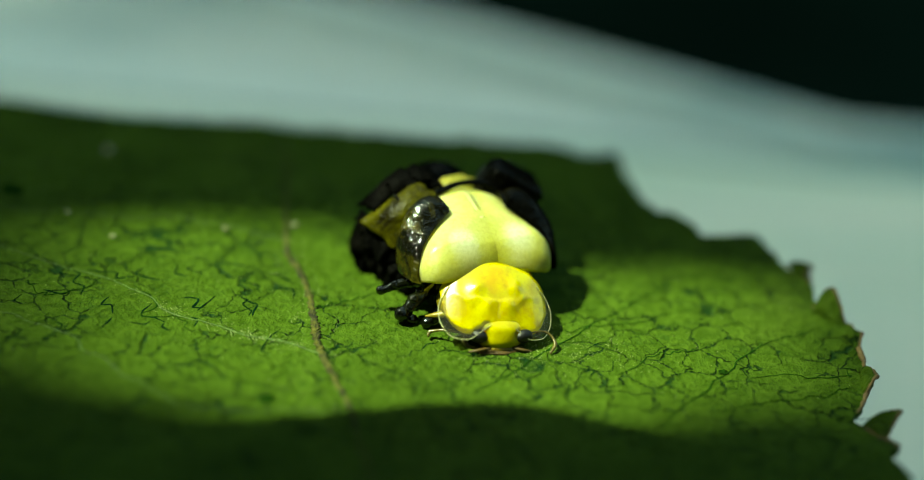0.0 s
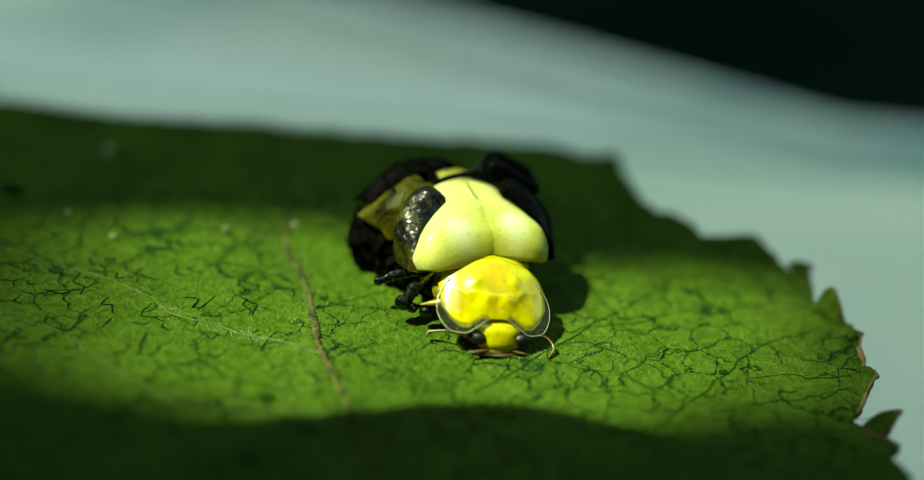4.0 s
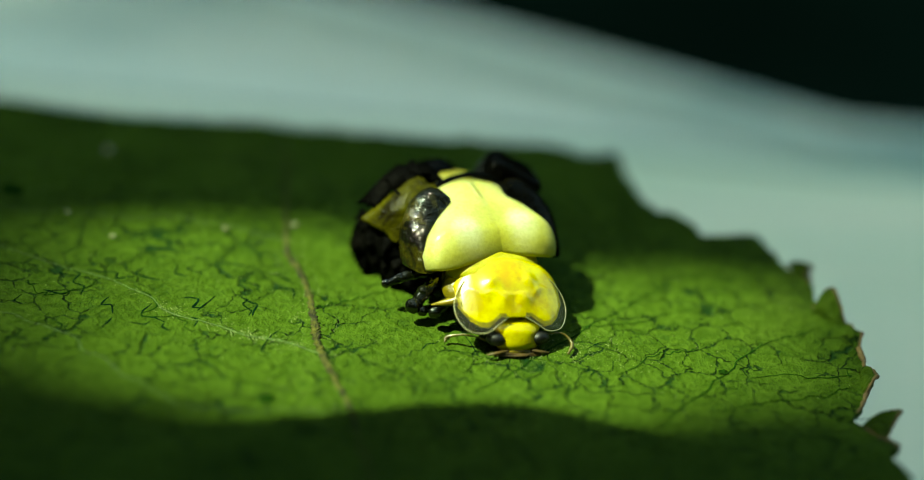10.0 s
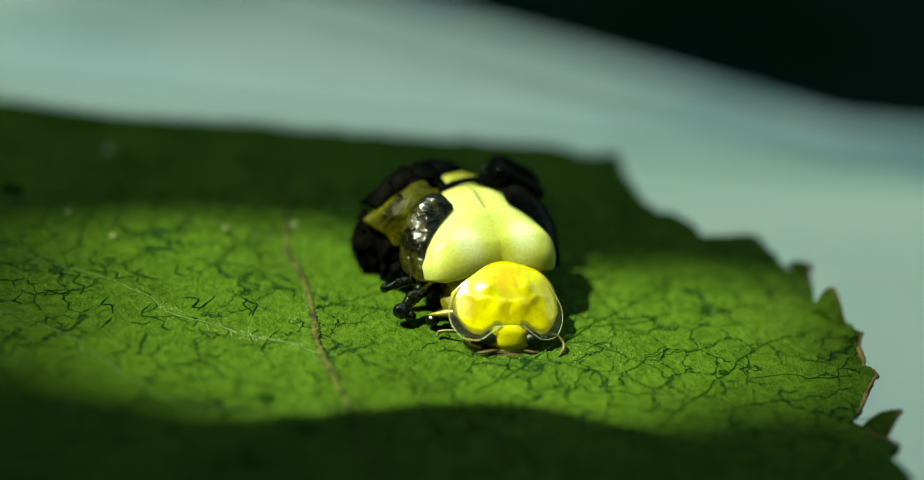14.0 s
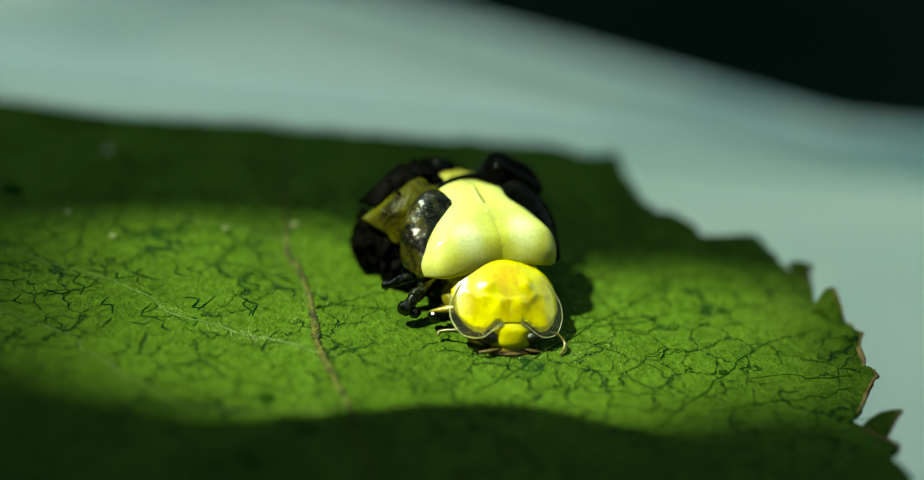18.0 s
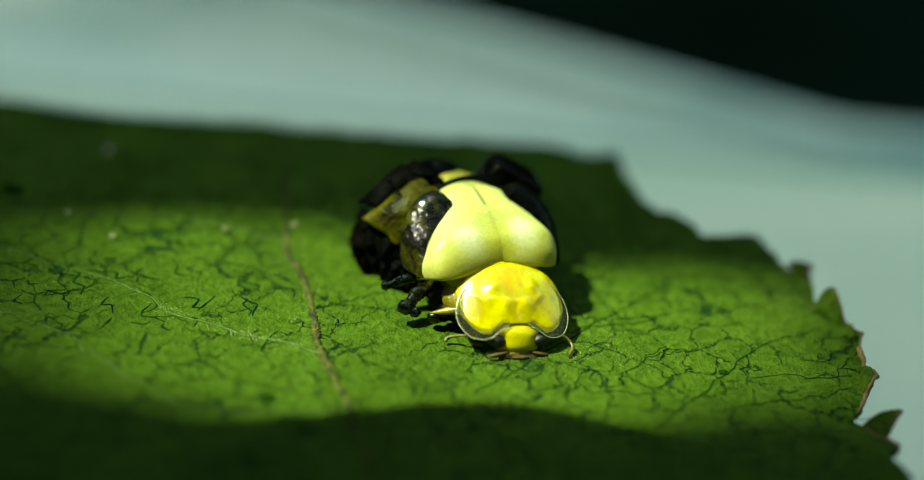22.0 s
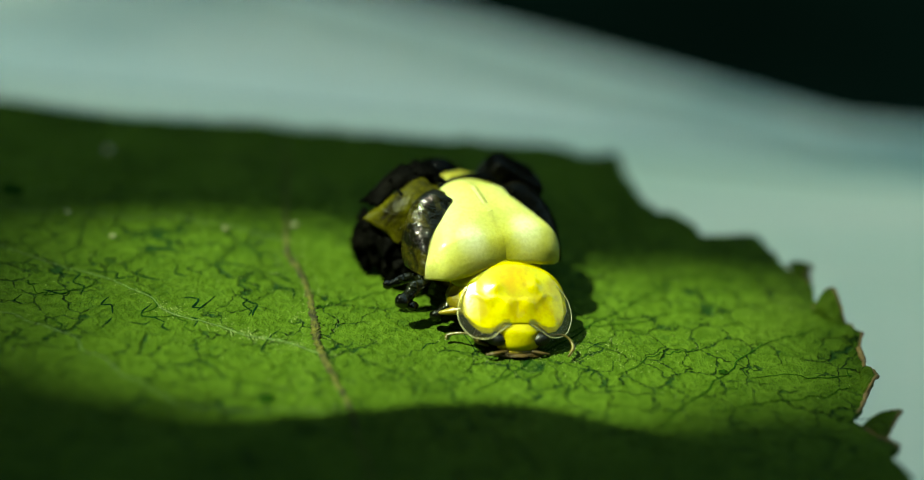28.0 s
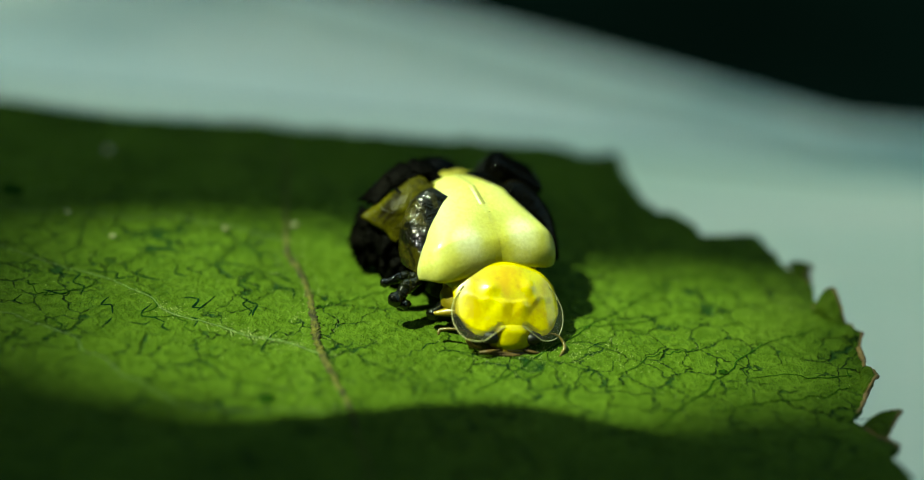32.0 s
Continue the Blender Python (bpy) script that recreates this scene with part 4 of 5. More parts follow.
make("side_lobe", *blob((1.52, 0.85, 2.34), (0.92, 0.62, 0.82), (0, 30, -8), power=0.42, lumps=0.10, seed=5.0), BLACK_CASE, case, "black angular side lobe")
make("skin_body", *blob((0, 1.0, 1.05), (2.15, 1.75, 1.0), lumps=0.15, seed=8.0), DULL_CASE, case, "dull black shrivelled skin")
for k, (a, b, c, d, w) in enumerate((
        ((-2.1, -0.35, 1.55), (-2.75, 1.0, 1.85), (-2.0, -0.2, 0.05), (-2.75, 1.2, -0.02), (-0.22, -0.12, 0.0)),
        ((-2.6, 0.7, 1.7), (-2.6, 1.9, 1.6), (-2.85, 0.8, -0.02), (-2.75, 2.1, 0.0), (-0.25, 0.0, 0.1)),
        ((-1.9, -0.6, 1.0), (-2.5, 0.5, 1.2), (-1.8, -0.7, 0.1), (-2.5, 0.3, 0.0), (-0.15, -0.2, 0.0)))):
    make("skin_fold", *sheet(quad_patch(a, b, c, d, w, 0.22, 2.0 + 3 * k), 34, 30, 0.08), DULL_CASE, case, "crumpled dull black fold of skin")
make("skin_base", *blob((1.6, 1.4, 0.7), (0.9, 0.9, 0.75), lumps=0.3, seed=6.0), DULL_CASE, case, "crumpled black foot of the skin")
# Black belly skin whose blob also fills in the shadow beneath the insect.
make("under_skin", *blob((-0.35, -1.35, 0.72), (1.35, 1.25, 0.62), lumps=0.2, seed=4.0), BLACK_CASE, case, "glossy black belly skin")


def leg_sheath(pts, radii, bulb):
    pieces = [tube(pts, radii, 30, 10, 1.0, 0.16)]
    for p, r in bulb:
        pieces.append(blob(p, (r, r * 0.9, r * 0.95), lumps=0.2, nu=16, nv=12, seed=p[0]))
    return join(*pieces)


make("leg_sheath", *leg_sheath([(-1.4, -1.4, 1.0), (-2.0, -1.25, 0.95), (-2.5, -1.2, 0.84), (-2.95, -1.15, 0.66)], [0.16, 0.17, 0.14, 0.10],
                               [((-2.95, -1.12, 0.66), 0.15), ((-2.55, -1.2, 0.84), 0.16), ((-2.15, -1.25, 0.95), 0.19)]), WET_BLACK, case,
     "knobbly black empty leg sheath")
bulb_leg = make("leg_sheath", *leg_sheath([(-1.2, -1.3, 1.0), (-1.85, -1.7, 0.85), (-2.35, -1.88, 0.60), (-2.66, -1.98, 0.36)], [0.20, 0.19, 0.18, 0.17],
                               [((-2.68, -2.0, 0.36), 0.25), ((-2.30, -1.84, 0.70), 0.21), ((-2.42, -2.12, 0.22), 0.17), ((-2.05, -1.7, 0.86), 0.17)]),
                WET_BLACK, case, "knobbly black empty leg sheath with wet glints")
make("leg_sheath", *leg_sheath([(-1.2, -2.0, 0.8), (-1.55, -2.35, 0.48), (-1.95, -2.45, 0.26)], [0.18, 0.18, 0.14],
                               [((-1.95, -2.45, 0.26), 0.19), ((-1.65, -2.35, 0.42), 0.17)]), WET_BLACK, case, "knobbly black empty leg sheath")


def skin_bristles():
    rng = np.random.default_rng(5)
    verts, faces = [], []
    spots = [((-2.2, 1.05, 0.85), (0.75, 0.9, 0.85)), ((-0.2, 2.1, 2.25), (0.95, 0.65, 0.5)), ((1.50, 0.90, 2.52), (0.90, 0.62, 0.72))]
    for i in range(150):
        c, r = spots[i % 3]
        d = rng.normal(size=3)
        d /= np.linalg.norm(d)
        if d[2] < -0.3:
            continue
        p = np.array(c) + d * np.array(r) * 0.92
        t = p + d * rng.uniform(0.12, 0.3) + rng.normal(0, 0.05, 3)
        k = len(verts)
        s = np.cross(d, (0.3, 0.5, 0.8))
        s /= np.linalg.norm(s)
        q = np.cross(d, s)
        for a in (0, 2.1, 4.2):
            verts.append(p + 0.018 * (math.cos(a) * s + math.sin(a) * q))
        verts.append(t)
        faces += [(k, k + 1, k + 3), (k + 1, k + 2, k + 3), (k + 2, k, k + 3)]
    tagged(make("bristles", verts, faces, DULL_CASE, case, "short black bristles"), kind="stuff")


skin_bristles()


# ---------------------------------------------------------------- movement
def joint_pose(tx, ty, tz, rx, ry, rz):
    """Pose of the shield or head on the neck, in the insect's space."""
    return pose((NECK.x + tx) * MM, (NECK.y + ty) * MM, (NECK.z + tz) * MM, rx, ry, rz - 5.0)


def shift(x, y, z):
    return pose(x * MM, y * MM, z * MM)


def motions():
    walk(beetle, [
        (0, body_pose(-0.07, -0.005, -0.149, 1.01, 0.6, -1.96)), (0.5, body_pose(-0.1, 0.001, -0.103, 0.24, 1.3, -2.02)),
        (1, body_pose(-0.23, -0.005, -0.14, -0.46, 1.63, -1.21)), (1.5, body_pose(-0.204, -0.002, -0.115, -0.83, 2.27, -1.79)),
        (2, body_pose(-0.228, -0.005, -0.179, -0.55, 2.56, -2.78)), (2.5, body_pose(-0.173, 0.012, -0.03, 0.18, 2.2, -3.78)),
        (3, body_pose(-0.159, 0.015, -0.013, 0.86, 1.53, -4.12)), (3.5, body_pose(-0.141, 0.03, 0.195, 0.28, 1.06, -3.79)),
        (5.5, body_pose(-0.134, 0.004, -0.13, -1.32, 0.9, -1.7)), (6, body_pose(-0.125, 0, -0.098, -1.4, 1.04, -0.89)),
        (6.5, body_pose(-0.106, 0.005, -0.067, -0.63, 0.86, -0.96)), (7, body_pose(-0.059, 0.003, -0.067, -1.21, 0.36, -2.13)),
        (7.5, body_pose(0.014, -0.003, -0.123, -0.19, 0.5, -0.84)), (8, body_pose(0.096, 0.003, -0.036, 0.43, -0.07, -2.67)),
        (8.5, body_pose(0.115, 0.01, -0.027, 1, -0.14, -3.8)), (9, body_pose(0.072, 0.013, 0.002, 0.69, -0.03, -2.98)),
        (9.5, body_pose(0.114, 0.025, 0.07, 1.13, -0.58, -4.56)), (10, body_pose(0.139, 0.02, 0.106, 0.77, -1.13, -5.74)),
        (10.5, body_pose(0.135, 0.035, 0.251, 0.32, -1.15, -5.73)), (11, body_pose(0.002, 0.031, 0.286, 0.1, -0.77, -2.21)),
        (11.5, body_pose(0.035, 0.005, 0.048, 0.26, -0.61, -0.93)), (12, body_pose(0.02, 0.003, 0.02, 0.31, -0.32, -0.05)),
        (12.5, body_pose(-0, 0.001, -0.001, 0.01, 0.02, -0.02)), (13, body_pose(0, -0, 0, -0, -0, -0)),
        (13.5, body_pose(0.057, 0.001, 0.028, 0.26, -0.56, -0.78)), (14, body_pose(0.08, -0.005, -0.001, 0.48, -0.42, -0.5)),
        (14.5, body_pose(0.135, 0, -0.007, 1.04, -0.83, -0.99)), (16.5, body_pose(0.199, 0.018, 0.226, 1.56, -1.97, -4.93)),
        (17, body_pose(0.09, 0.049, 0.45, 0.77, -1.17, -3.37)), (17.5, body_pose(0.089, 0.038, 0.44, 1.47, -1.41, -1.45)),
        (18, body_pose(0.103, 0.007, 0.159, 0.88, -1.07, -0.31)), (18.5, body_pose(0.11, -0.006, 0.088, 0.98, -1.69, 0.94)),
        (19, body_pose(0.079, -0.009, 0.11, 0.47, -1.19, 1.98)), (19.5, body_pose(0.074, -0.011, 0.107, 0.85, -1.2, 1.38)),
        (20, body_pose(0.062, -0.009, 0.155, 0.57, -1.2, 1.67)), (20.5, body_pose(0.12, -0.013, 0.118, 0.85, -1.8, 0.84)),
        (21, body_pose(0.122, -0.005, 0.106, 1.52, -1.61, 0.94)), (21.5, body_pose(0.114, -0.007, 0.111, 0.77, -1.22, -0.29)),
        (22, body_pose(0.12, -0.012, 0.109, 0.89, -1.24, -0.38)), (22.5, body_pose(0.118, 0.004, 0.239, 0.83, -0.93, -1.58)),
        (23, body_pose(0.108, 0.011, 0.279, 0.86, -1.7, -2.92)), (23.5, body_pose(0.096, 0.029, 0.454, 0.92, -1.48, -2.59)),
        (24, body_pose(0.042, 0.022, 0.487, 0.77, -1.93, -0.75)), (24.5, body_pose(0.101, -0.005, 0.27, 1, -2, 1.22)),
        (25, body_pose(0.071, -0.007, 0.226, 1.05, -1.68, 2.6)), (25.5, body_pose(0.07, -0.012, 0.237, 0.8, -1.7, 2.76)),
        (27.5, body_pose(0.129, -0.023, 0.176, 1.33, -1.87, 2.06)), (28, body_pose(0.183, -0.005, 0.201, 2.37, -2.23, 0.91)),
        (28.5, body_pose(0.169, -0.004, 0.258, 1.8, -1.61, 0.35)), (29, body_pose(0.097, 0.002, 0.314, 1.49, -1.25, 0.23)),
        (29.5, body_pose(0.156, -0.007, 0.382, 0.96, -2.33, -0.4)), (30, body_pose(0.08, 0.02, 0.571, 1.53, -2.04, -0.29)),
        (30.5, body_pose(0.067, 0.026, 0.612, 1.06, -2.67, 1)), (31, body_pose(0.097, -0.011, 0.38, 1.4, -2.64, 3.38)),
        (31.5, body_pose(0.068, -0.012, 0.327, 0.99, -2.2, 3.96)), (32, body_pose(0.05, -0.015, 0.328, 1.43, -2.06, 4.17))])
    walk(case, [(t, pose(CASE_SHIFT * MM, 0, 0) @ m) for t, m in [
        (0, body_pose(-0.011, -0.028, -0.072, -0.82, -0.46, -0.46)), (0.5, body_pose(-0.026, -0.024, -0.056, -1.1, 0.04, -1.2)),
        (1, body_pose(-0.123, -0.03, -0.104, -2.01, 0.24, -0.69)), (1.5, body_pose(-0.119, -0.028, -0.075, -1.79, 0.5, -1.14)),
        (2, body_pose(-0.122, -0.022, -0.115, -1.63, 0.46, -1.4)), (2.5, body_pose(-0.08, -0.009, 0.021, -1.23, 0.13, -2.8)),
        (3, body_pose(-0.068, -0.01, -0.044, -0.28, 0.1, -4.3)), (3.5, body_pose(-0.056, 0.008, 0.135, -1.16, -0.35, -4.56)),
        (5.5, body_pose(-0.086, -0.005, -0.048, -0.94, 0.36, -0.19)), (6, body_pose(-0.073, -0.009, -0.044, -1.23, 0.18, 0.08)),
        (6.5, body_pose(-0.058, -0.006, -0.027, -0.87, 0.26, -0.27)), (7, body_pose(-0.046, -0.003, -0.013, -0.78, 0.17, -0.75)),
        (7.5, body_pose(0.01, -0.012, -0.041, 0.12, 0.16, 0.62)), (8, body_pose(0.081, 0.001, 0.017, 0.85, -0.21, -1.04)),
        (8.5, body_pose(0.085, 0.001, 0.045, 0.98, -0.17, -1.41)), (9, body_pose(0.049, 0.01, 0.084, 0.97, -0.04, -0.64)),
        (9.5, body_pose(0.094, 0.012, 0.079, 1.01, -0.15, -3.04)), (10, body_pose(0.072, 0.014, 0.077, 1.37, -0.42, -4.61)),
        (10.5, body_pose(0.084, 0.035, 0.252, 0.95, -0.68, -4.01)), (11, body_pose(0.006, 0.039, 0.278, 0.37, -0.64, -2.5)),
        (11.5, body_pose(0.026, 0.009, 0.047, 0.56, -0.3, -1.1)), (12, body_pose(0.017, 0, 0.017, 0.41, -0.01, -0.32)),
        (12.5, body_pose(0.001, 0, 0.002, 0.12, 0.08, 0.07)), (13, body_pose(0, 0, 0, 0, 0, 0)),
        (13.5, body_pose(0.034, 0.009, 0.03, 0.41, -0.06, -0.89)), (14, body_pose(0.047, 0.001, -0.014, 0.59, 0.16, -0.41)),
        (14.5, body_pose(0.078, -0, -0.032, 1.39, 0.32, -0.82)), (16.5, body_pose(0.096, 0.031, 0.121, 1.84, -0.07, -5.3)),
        (17, body_pose(0.051, 0.063, 0.332, 1.42, 0.07, -5.08)), (17.5, body_pose(0.067, 0.064, 0.334, 1.95, -0.6, -3.54)),
        (18, body_pose(0.053, 0.023, 0.067, 1.52, -0.15, -1.88)), (18.5, body_pose(0.033, 0.012, 0.012, 1.17, -0.02, -0.72)),
        (19, body_pose(0.024, 0.016, 0.022, 1.27, 0.25, -0.4)), (19.5, body_pose(0.033, 0.015, 0.04, 1.22, -0.18, -0.11)),
        (20, body_pose(0.014, 0.02, 0.038, 1.2, 0.16, -1.1)), (20.5, body_pose(0.043, 0.012, 0.008, 1.35, 0.11, -1.09)),
        (21, body_pose(0.048, 0.016, 0.033, 1.68, 0.01, -0.6)), (21.5, body_pose(0.044, 0.012, 0.009, 1.28, 0.32, -1.93)),
        (22, body_pose(0.022, 0.02, 0.015, 1.66, 0.73, -1.64)), (22.5, body_pose(0.041, 0.038, 0.126, 1.65, 0.43, -3.42)),
        (23, body_pose(0.015, 0.039, 0.117, 1.45, 0.54, -5.56)), (23.5, body_pose(0.046, 0.069, 0.268, 1.37, 0.15, -6.12)),
        (24, body_pose(-0.007, 0.077, 0.332, 1.43, 0.05, -4.2)), (24.5, body_pose(0.028, 0.039, 0.101, 1.37, 0.1, -2.37)),
        (25, body_pose(0.006, 0.03, 0.06, 1.47, 0.29, -1.46)), (25.5, body_pose(0.006, 0.032, 0.06, 1.23, 0.31, -1.49)),
        (27.5, body_pose(0.034, 0.033, 0.039, 2.03, 0.53, -0.56)), (28, body_pose(0.065, 0.031, 0.044, 2.11, 0.7, -2.19)),
        (28.5, body_pose(0.077, 0.048, 0.125, 2.04, 0.67, -2.57)), (29, body_pose(0.03, 0.048, 0.119, 1.8, 0.64, -4.4)),
        (29.5, body_pose(0.041, 0.062, 0.107, 1.98, 0.44, -5.6)), (30, body_pose(0.047, 0.089, 0.324, 1.74, -0.03, -6.08)),
        (30.5, body_pose(0.01, 0.096, 0.38, 1.72, -0.2, -5.03)), (31, body_pose(0.01, 0.06, 0.136, 1.7, 0.3, -2.72)),
        (31.5, body_pose(0.001, 0.055, 0.088, 1.69, 0.41, -2.37)), (32, body_pose(0.01, 0.05, 0.076, 1.36, 0.61, -2.46))]])
    walk(pronotum, [
        (0, joint_pose(0.009, -0.034, 0.072, -0.02, 2.28, -4.09)), (0.5, joint_pose(0.035, -0.034, 0.082, -0.71, 2.16, -3.85)),
        (1, joint_pose(0.041, -0.031, 0.078, -0.51, 1.71, -4.26)), (1.5, joint_pose(0.074, -0.016, 0.053, 1.05, 1.24, -1.97)),
        (2, joint_pose(0.1, -0.091, -0.015, 1.22, -0.33, -3.96)), (2.5, joint_pose(0.133, -0.09, -0.005, 2.24, 0.67, -3.49)),
        (3, joint_pose(0.14, -0.102, -0.046, 3.81, 1.22, -3.14)), (3.5, joint_pose(0.126, -0.135, -0.109, 1.42, 4.13, -4.34)),
        (5.5, joint_pose(0.108, -0.073, -0.003, -1.34, 2.95, -2.6)), (6, joint_pose(0.117, -0.066, 0.028, -1, 3.03, -2.92)),
        (6.5, joint_pose(0.126, -0.068, 0.016, -1.11, 2.83, -2.76)), (7, joint_pose(0.127, -0.072, 0.017, -1.59, 2.68, -2.83)),
        (7.5, joint_pose(0.201, -0.072, 0.017, -2.25, 0.89, 0.43)), (8, joint_pose(0.252, -0.144, -0.095, -0.26, 2.51, -2.86)),
        (8.5, joint_pose(0.231, -0.151, -0.127, -1.05, 2.67, -3.29)), (9, joint_pose(0.222, -0.121, -0.073, -4.18, 2.33, -0.13)),
        (9.5, joint_pose(0.243, -0.158, -0.112, -2.02, 2.45, -2.65)), (10, joint_pose(0.225, -0.147, -0.168, 0.52, 3.48, -0.06)),
        (10.5, joint_pose(0.231, -0.189, -0.205, 2.83, 4.62, -2.23)), (11, joint_pose(0.181, -0.134, -0.092, 1.07, 3.58, -1.22)),
        (11.5, joint_pose(0.166, -0.07, 0.024, -0.56, 3.02, -2.25)), (12, joint_pose(0.15, -0.072, 0.004, -1.05, 2.14, -2.85)),
        (12.5, joint_pose(0.159, -0.079, 0.006, -1.64, 2.25, -2.79)), (13, joint_pose(0.172, -0.074, 0.026, -1.24, 2.25, -3.23)),
        (13.5, joint_pose(0.155, -0.067, 0.027, -0.65, 2.52, -2.94)), (14, joint_pose(0.216, -0.088, 0.052, -0.22, 1.42, -4.35)),
        (14.5, joint_pose(0.249, -0.117, -0.031, -1.87, 0.35, -3.41)), (16.5, joint_pose(0.283, -0.195, -0.19, 3.24, 4.89, -4.45)),
        (17, joint_pose(0.271, -0.223, -0.236, 3.43, 5.8, -4.76)), (17.5, joint_pose(0.24, -0.216, -0.21, 6.38, 6.1, -6.52)),
        (18, joint_pose(0.186, -0.099, -0.037, -1.08, 3.23, -3.18)), (18.5, joint_pose(0.164, -0.08, -0.014, -1.53, 3.59, -2.27)),
        (19, joint_pose(0.212, -0.075, 0.008, -2.29, 3.54, -2.09)), (19.5, joint_pose(0.193, -0.083, -0.012, -2.87, 4.16, -2.09)),
        (20, joint_pose(0.208, -0.083, 0.005, -2.56, 3.42, -2.34)), (20.5, joint_pose(0.21, -0.088, 0.013, -3.4, 2.92, -2.69)),
        (21, joint_pose(0.319, -0.166, -0.088, -0.85, 4.27, -3.7)), (21.5, joint_pose(0.305, -0.149, -0.078, -2.45, 2.95, -1.09)),
        (22, joint_pose(0.284, -0.135, -0.069, -4.51, 3.23, -1.09)), (22.5, joint_pose(0.299, -0.165, -0.126, -4.33, 2.98, -1.61)),
        (23, joint_pose(0.323, -0.187, -0.202, -1.48, 4.34, -0.69)), (23.5, joint_pose(0.312, -0.207, -0.196, 2.12, 4.88, -2.25)),
        (24, joint_pose(0.29, -0.2, -0.191, 0.88, 6.88, -2)), (24.5, joint_pose(0.228, -0.095, -0.016, -2.28, 3.71, -1.86)),
        (25, joint_pose(0.216, -0.083, 0.006, -2.81, 3.13, -2.98)), (25.5, joint_pose(0.251, -0.104, -0.042, -4.98, 4.45, -3.45)),
        (27.5, joint_pose(0.317, -0.157, -0.049, -3.34, 1.15, -5.87)), (28, joint_pose(0.288, -0.158, -0.069, -4.76, 2.45, -6.12)),
        (28.5, joint_pose(0.314, -0.163, -0.081, -4.83, 3.05, -4.25)), (29, joint_pose(0.353, -0.173, -0.106, -3.75, 2.98, -2.21)),
        (29.5, joint_pose(0.357, -0.169, -0.128, -0.62, 3.94, -0.4)), (30, joint_pose(0.366, -0.229, -0.198, -0.21, 6.04, -3.04)),
        (30.5, joint_pose(0.313, -0.216, -0.165, -0.44, 6.66, -4.07)), (31, joint_pose(0.254, -0.099, 0.008, -1.73, 3.7, -3.24)),
        (31.5, joint_pose(0.258, -0.092, -0.01, -2.62, 4.6, -1.98)), (32, joint_pose(0.268, -0.104, -0.019, -2.9, 4.78, -2.81))])
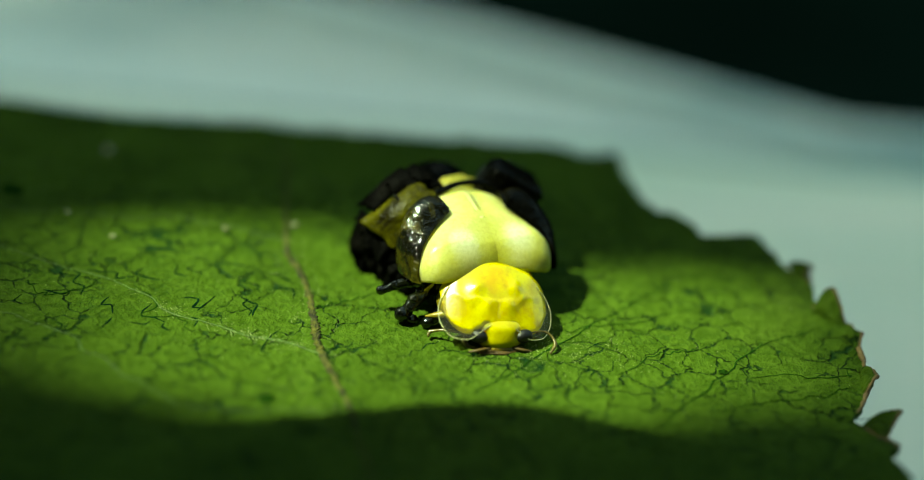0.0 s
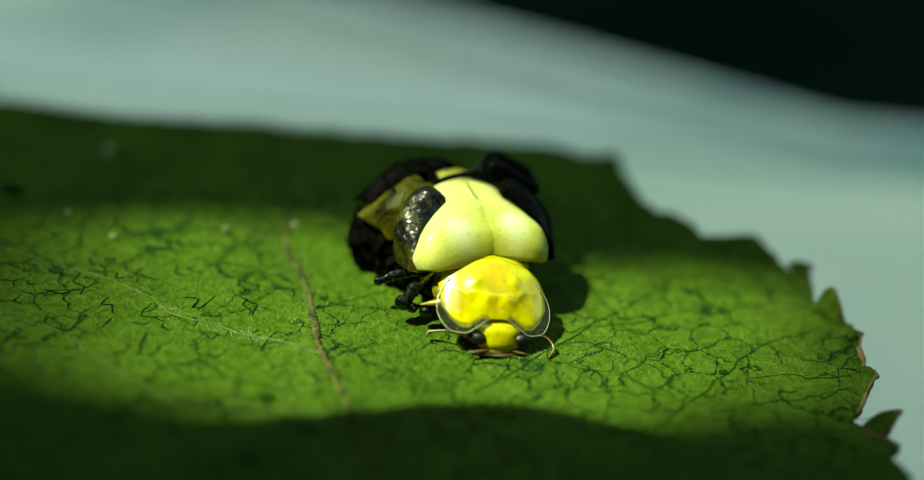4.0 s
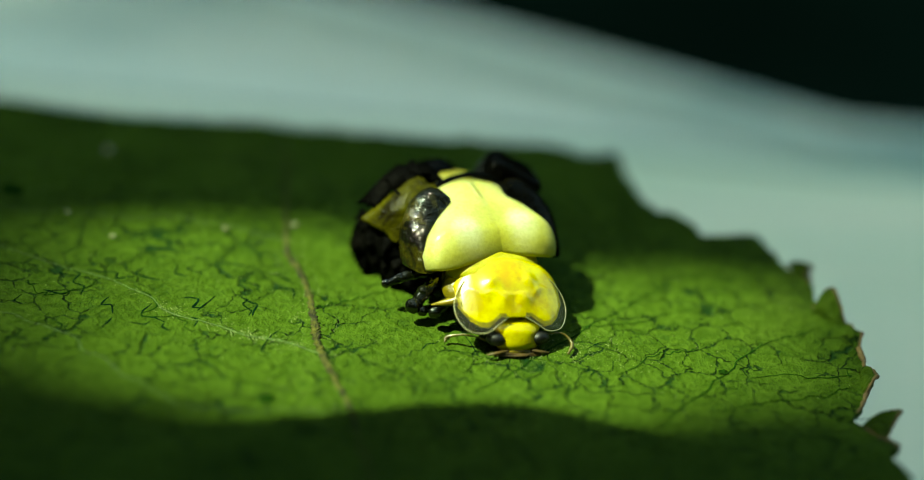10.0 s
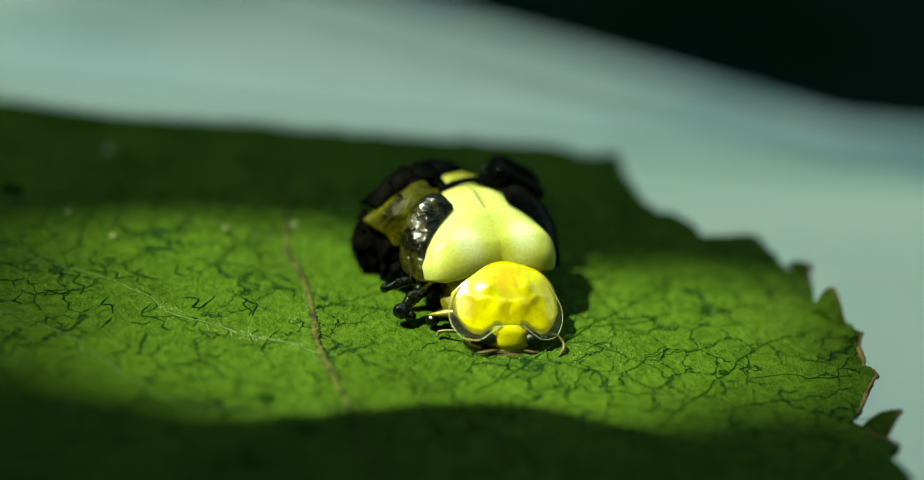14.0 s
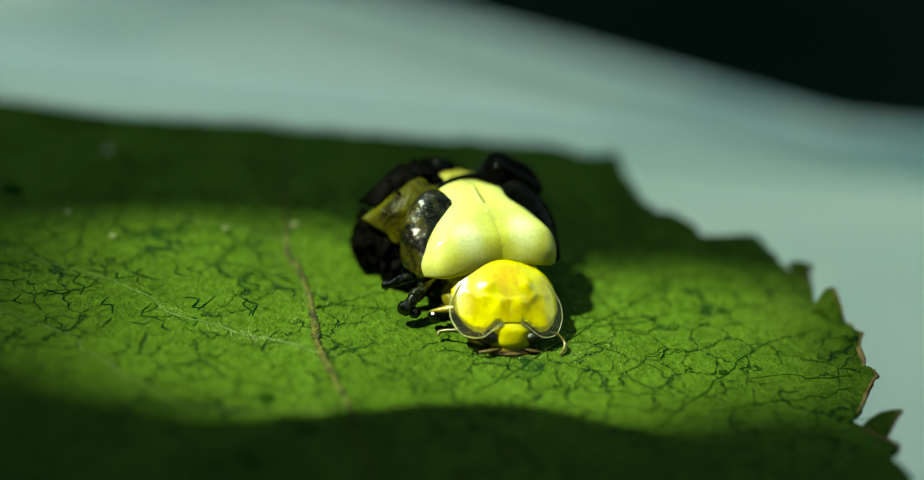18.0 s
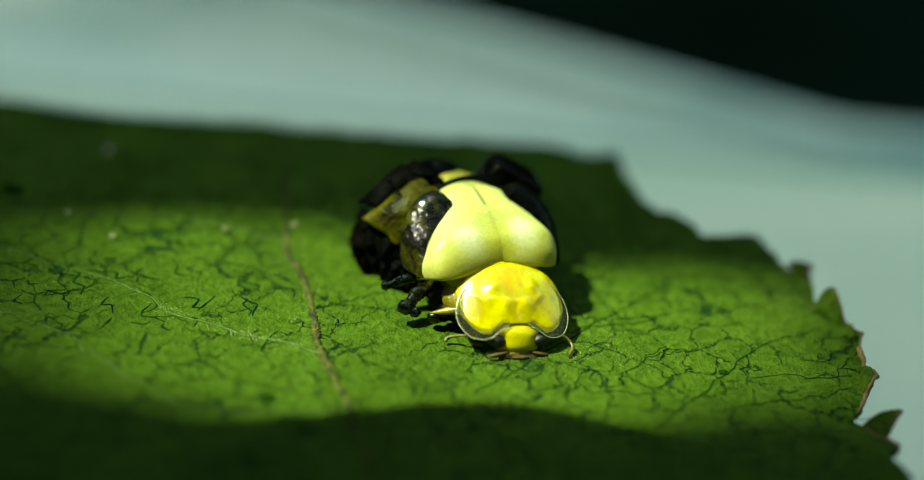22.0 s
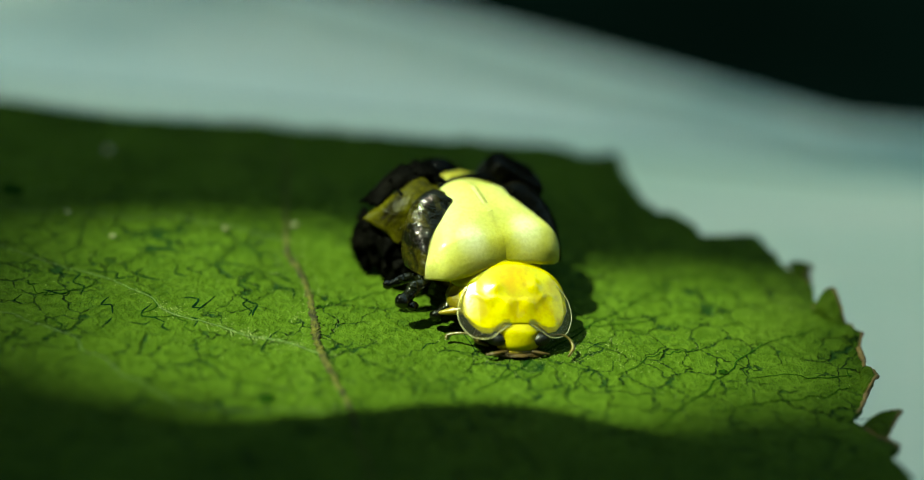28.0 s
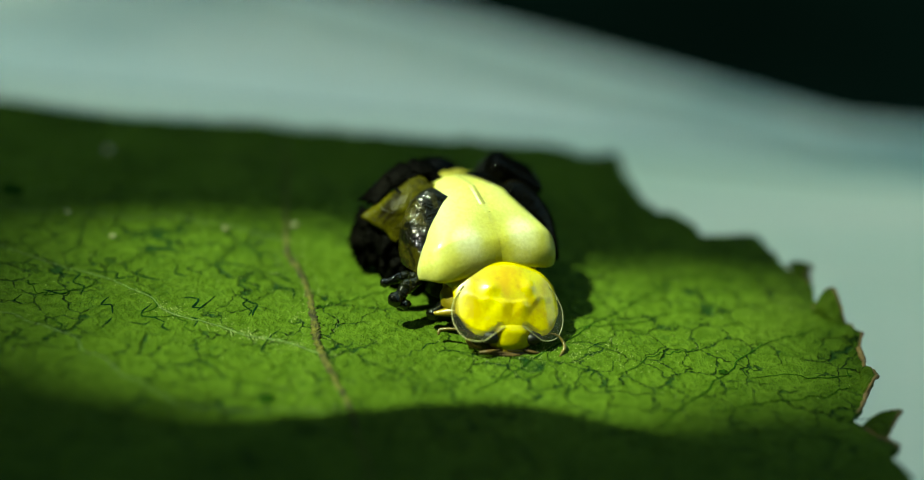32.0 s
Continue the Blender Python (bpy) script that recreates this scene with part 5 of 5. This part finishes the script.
    walk(head, [
        (0, joint_pose(0.008, -0.06, 0.044, -0.48, 1.37, -3.67)), (0.5, joint_pose(-0.06, -0.068, 0.047, -0.14, 2.33, -4.25)),
        (1, joint_pose(-0.002, -0.031, 0.074, -0.77, 1.21, -4.1)), (1.5, joint_pose(-0.042, -0.025, 0.042, 0.82, 0.9, -1.99)),
        (2, joint_pose(0.138, -0.111, -0.084, 0.03, -0.87, -3.58)), (2.5, joint_pose(0.093, -0.192, -0.189, 1.66, 0.58, -3.55)),
        (3, joint_pose(0.12, -0.202, -0.249, 3.13, 1.05, -3.17)), (3.5, joint_pose(0.134, -0.275, -0.393, 0.64, 3.68, -4.12)),
        (5.5, joint_pose(0.172, -0.068, 0.003, -2.3, 2.11, -2)), (6, joint_pose(0.185, -0.06, 0.035, -1.96, 2.16, -2.29)),
        (6.5, joint_pose(0.159, -0.071, 0.027, -1.8, 2.11, -2.3)), (7, joint_pose(0.144, -0.099, 0.005, -1.93, 2.17, -2.49)),
        (7.5, joint_pose(0.241, -0.083, -0.026, -3.46, 0.76, 0.61)), (8, joint_pose(0.287, -0.197, -0.219, -1.17, 2.02, -2.6)),
        (8.5, joint_pose(0.256, -0.229, -0.314, -2.02, 2.35, -3.11)), (9, joint_pose(0.244, -0.24, -0.24, -4.2, 2.38, -0.28)),
        (9.5, joint_pose(0.258, -0.31, -0.376, -1.91, 2.49, -2.86)), (10, joint_pose(0.224, -0.3, -0.45, 0.44, 3.53, -0.31)),
        (10.5, joint_pose(0.297, -0.348, -0.505, 2.22, 4.14, -2.04)), (11, joint_pose(0.21, -0.25, -0.311, 1.03, 3.64, -1.51)),
        (11.5, joint_pose(0.179, -0.107, -0.073, -1.32, 2.96, -2.26)), (12, joint_pose(0.193, -0.068, -0.049, -1.96, 2.19, -2.75)),
        (12.5, joint_pose(0.211, -0.071, 0.016, -2.23, 1.82, -2.43)), (13, joint_pose(0.172, -0.074, 0.026, -1.24, 2.25, -3.23)),
        (13.5, joint_pose(0.157, -0.096, -0.056, -0.95, 2.97, -3.17)), (14, joint_pose(0.208, -0.111, -0.031, -0.46, 2.07, -4.71)),
        (14.5, joint_pose(0.241, -0.168, -0.131, -2.29, 0.43, -3.49)), (16.5, joint_pose(0.303, -0.352, -0.487, 3.28, 4.91, -4.61)),
        (17, joint_pose(0.276, -0.356, -0.518, 3.43, 6.09, -5.13)), (17.5, joint_pose(0.31, -0.282, -0.412, 6.19, 5.74, -6.54)),
        (18, joint_pose(0.182, -0.139, -0.153, -1.31, 3.46, -3.5)), (18.5, joint_pose(0.14, -0.081, -0.072, -1.74, 3.9, -2.68)),
        (19, joint_pose(0.19, -0.069, 0.005, -2.25, 3.44, -2.29)), (19.5, joint_pose(0.167, -0.086, -0.021, -2.82, 4.01, -2.27)),
        (20, joint_pose(0.171, -0.095, -0.009, -2.49, 3.32, -2.48)), (20.5, joint_pose(0.151, -0.121, -0.066, -3.17, 3.73, -3.46)),
        (21, joint_pose(0.334, -0.185, -0.177, -1.59, 4.13, -3.72)), (21.5, joint_pose(0.297, -0.225, -0.249, -2.62, 3.14, -1.49)),
        (22, joint_pose(0.282, -0.227, -0.225, -4.46, 3.5, -1.53)), (22.5, joint_pose(0.29, -0.305, -0.329, -4.02, 3.21, -2.04)),
        (23, joint_pose(0.327, -0.33, -0.424, -1.13, 4.58, -1.07)), (23.5, joint_pose(0.359, -0.387, -0.509, 1.83, 4.71, -2.3)),
        (24, joint_pose(0.395, -0.327, -0.42, 0.06, 6.16, -1.69)), (24.5, joint_pose(0.279, -0.179, -0.162, -2.87, 3.39, -1.76)),
        (25, joint_pose(0.279, -0.105, -0.062, -3.95, 2.84, -2.65)), (25.5, joint_pose(0.249, -0.099, -0.08, -5.4, 4.92, -3.78)),
        (27.5, joint_pose(0.32, -0.188, -0.127, -3.98, 1.08, -5.84)), (28, joint_pose(0.244, -0.252, -0.186, -4.67, 3.02, -6.68)),
        (28.5, joint_pose(0.289, -0.301, -0.251, -4.11, 3.98, -5.12)), (29, joint_pose(0.34, -0.323, -0.298, -2.95, 3.92, -3.1)),
        (29.5, joint_pose(0.338, -0.334, -0.363, 0.37, 5.03, -1.3)), (30, joint_pose(0.442, -0.416, -0.477, -0.14, 6.15, -3.18)),
        (30.5, joint_pose(0.41, -0.308, -0.35, -0.49, 6.52, -4.02)), (31, joint_pose(0.303, -0.17, -0.121, -2.33, 3.61, -3.2)),
        (31.5, joint_pose(0.317, -0.107, -0.071, -3.74, 4.47, -1.81)), (32, joint_pose(0.255, -0.107, -0.066, -3.08, 5.53, -3.43))])
    walk(bulb_leg, [
        (0, shift(0.111, -0.001, -0.007)), (0.5, shift(0.078, 0, 0.013)), (1, shift(0.004, -0, -0.003)), (1.5, shift(0.039, -0, 0.004)),
        (2, shift(0.027, 0.003, 0.064)), (2.5, shift(0.128, 0.003, 0.072)), (3, shift(0.15, 0.002, 0.064)), (3.5, shift(0.212, 0.001, 0.051)),
        (5.5, shift(0.028, -0.003, -0.055)), (6, shift(0.029, -0.003, -0.045)), (6.5, shift(0.049, -0.003, -0.04)), (7, shift(0.052, 0.001, 0.023)),
        (7.5, shift(0.124, -0.003, -0.032)), (8, shift(0.15, -0.003, -0.038)), (8.5, shift(0.197, -0.004, -0.052)),
        (9, shift(0.183, -0.005, -0.071)), (9.5, shift(0.179, -0.003, -0.029)), (10, shift(0.238, -0.004, -0.044)),
        (10.5, shift(0.224, -0.004, -0.047)), (11, shift(0.094, -0.005, -0.082)), (11.5, shift(0.034, -0.004, -0.069)),
        (12, shift(0.017, -0.001, -0.021)), (12.5, shift(0.02, -0, -0.001)), (13, shift(0, 0, 0)), (13.5, shift(-0.085, 0.001, 0.01)),
        (14, shift(-0.085, 0.003, 0.037)), (14.5, shift(-0.048, 0.001, 0.017)), (16.5, shift(0.016, 0, 0.004)), (17, shift(0.029, 0, 0.015)),
        (17.5, shift(-0.001, -0, -0.007)), (18, shift(0.002, 0, 0.008)), (18.5, shift(-0.019, 0.004, 0.069)), (19, shift(-0.062, 0.004, 0.059)),
        (19.5, shift(-0.065, 0.005, 0.073)), (20, shift(-0.047, 0.003, 0.05)), (20.5, shift(-0.003, 0.003, 0.055)), (21, shift(0.032, 0.003, 0.054)),
        (21.5, shift(-0.007, 0.004, 0.072)), (22, shift(0.022, 0.003, 0.06)), (22.5, shift(-0.003, 0.005, 0.099)), (23, shift(0.003, 0.003, 0.076)),
        (23.5, shift(-0.018, 0.003, 0.057)), (24, shift(-0.068, 0.003, 0.045)), (24.5, shift(-0.02, 0.003, 0.054)),
        (25, shift(-0.114, 0.005, 0.071)), (25.5, shift(-0.161, 0.008, 0.125)), (27.5, shift(-0.149, 0.008, 0.125)), (28, shift(-0.15, 0.013, 0.23)),
        (28.5, shift(-0.184, 0.013, 0.22)), (29, shift(-0.211, 0.013, 0.242)), (29.5, shift(-0.23, 0.013, 0.241)), (30, shift(-0.269, 0.012, 0.228)),
        (30.5, shift(-0.278, 0.012, 0.22)), (31, shift(-0.256, 0.013, 0.211)), (31.5, shift(-0.278, 0.015, 0.24)), (32, shift(-0.274, 0.014, 0.235))])


motions()
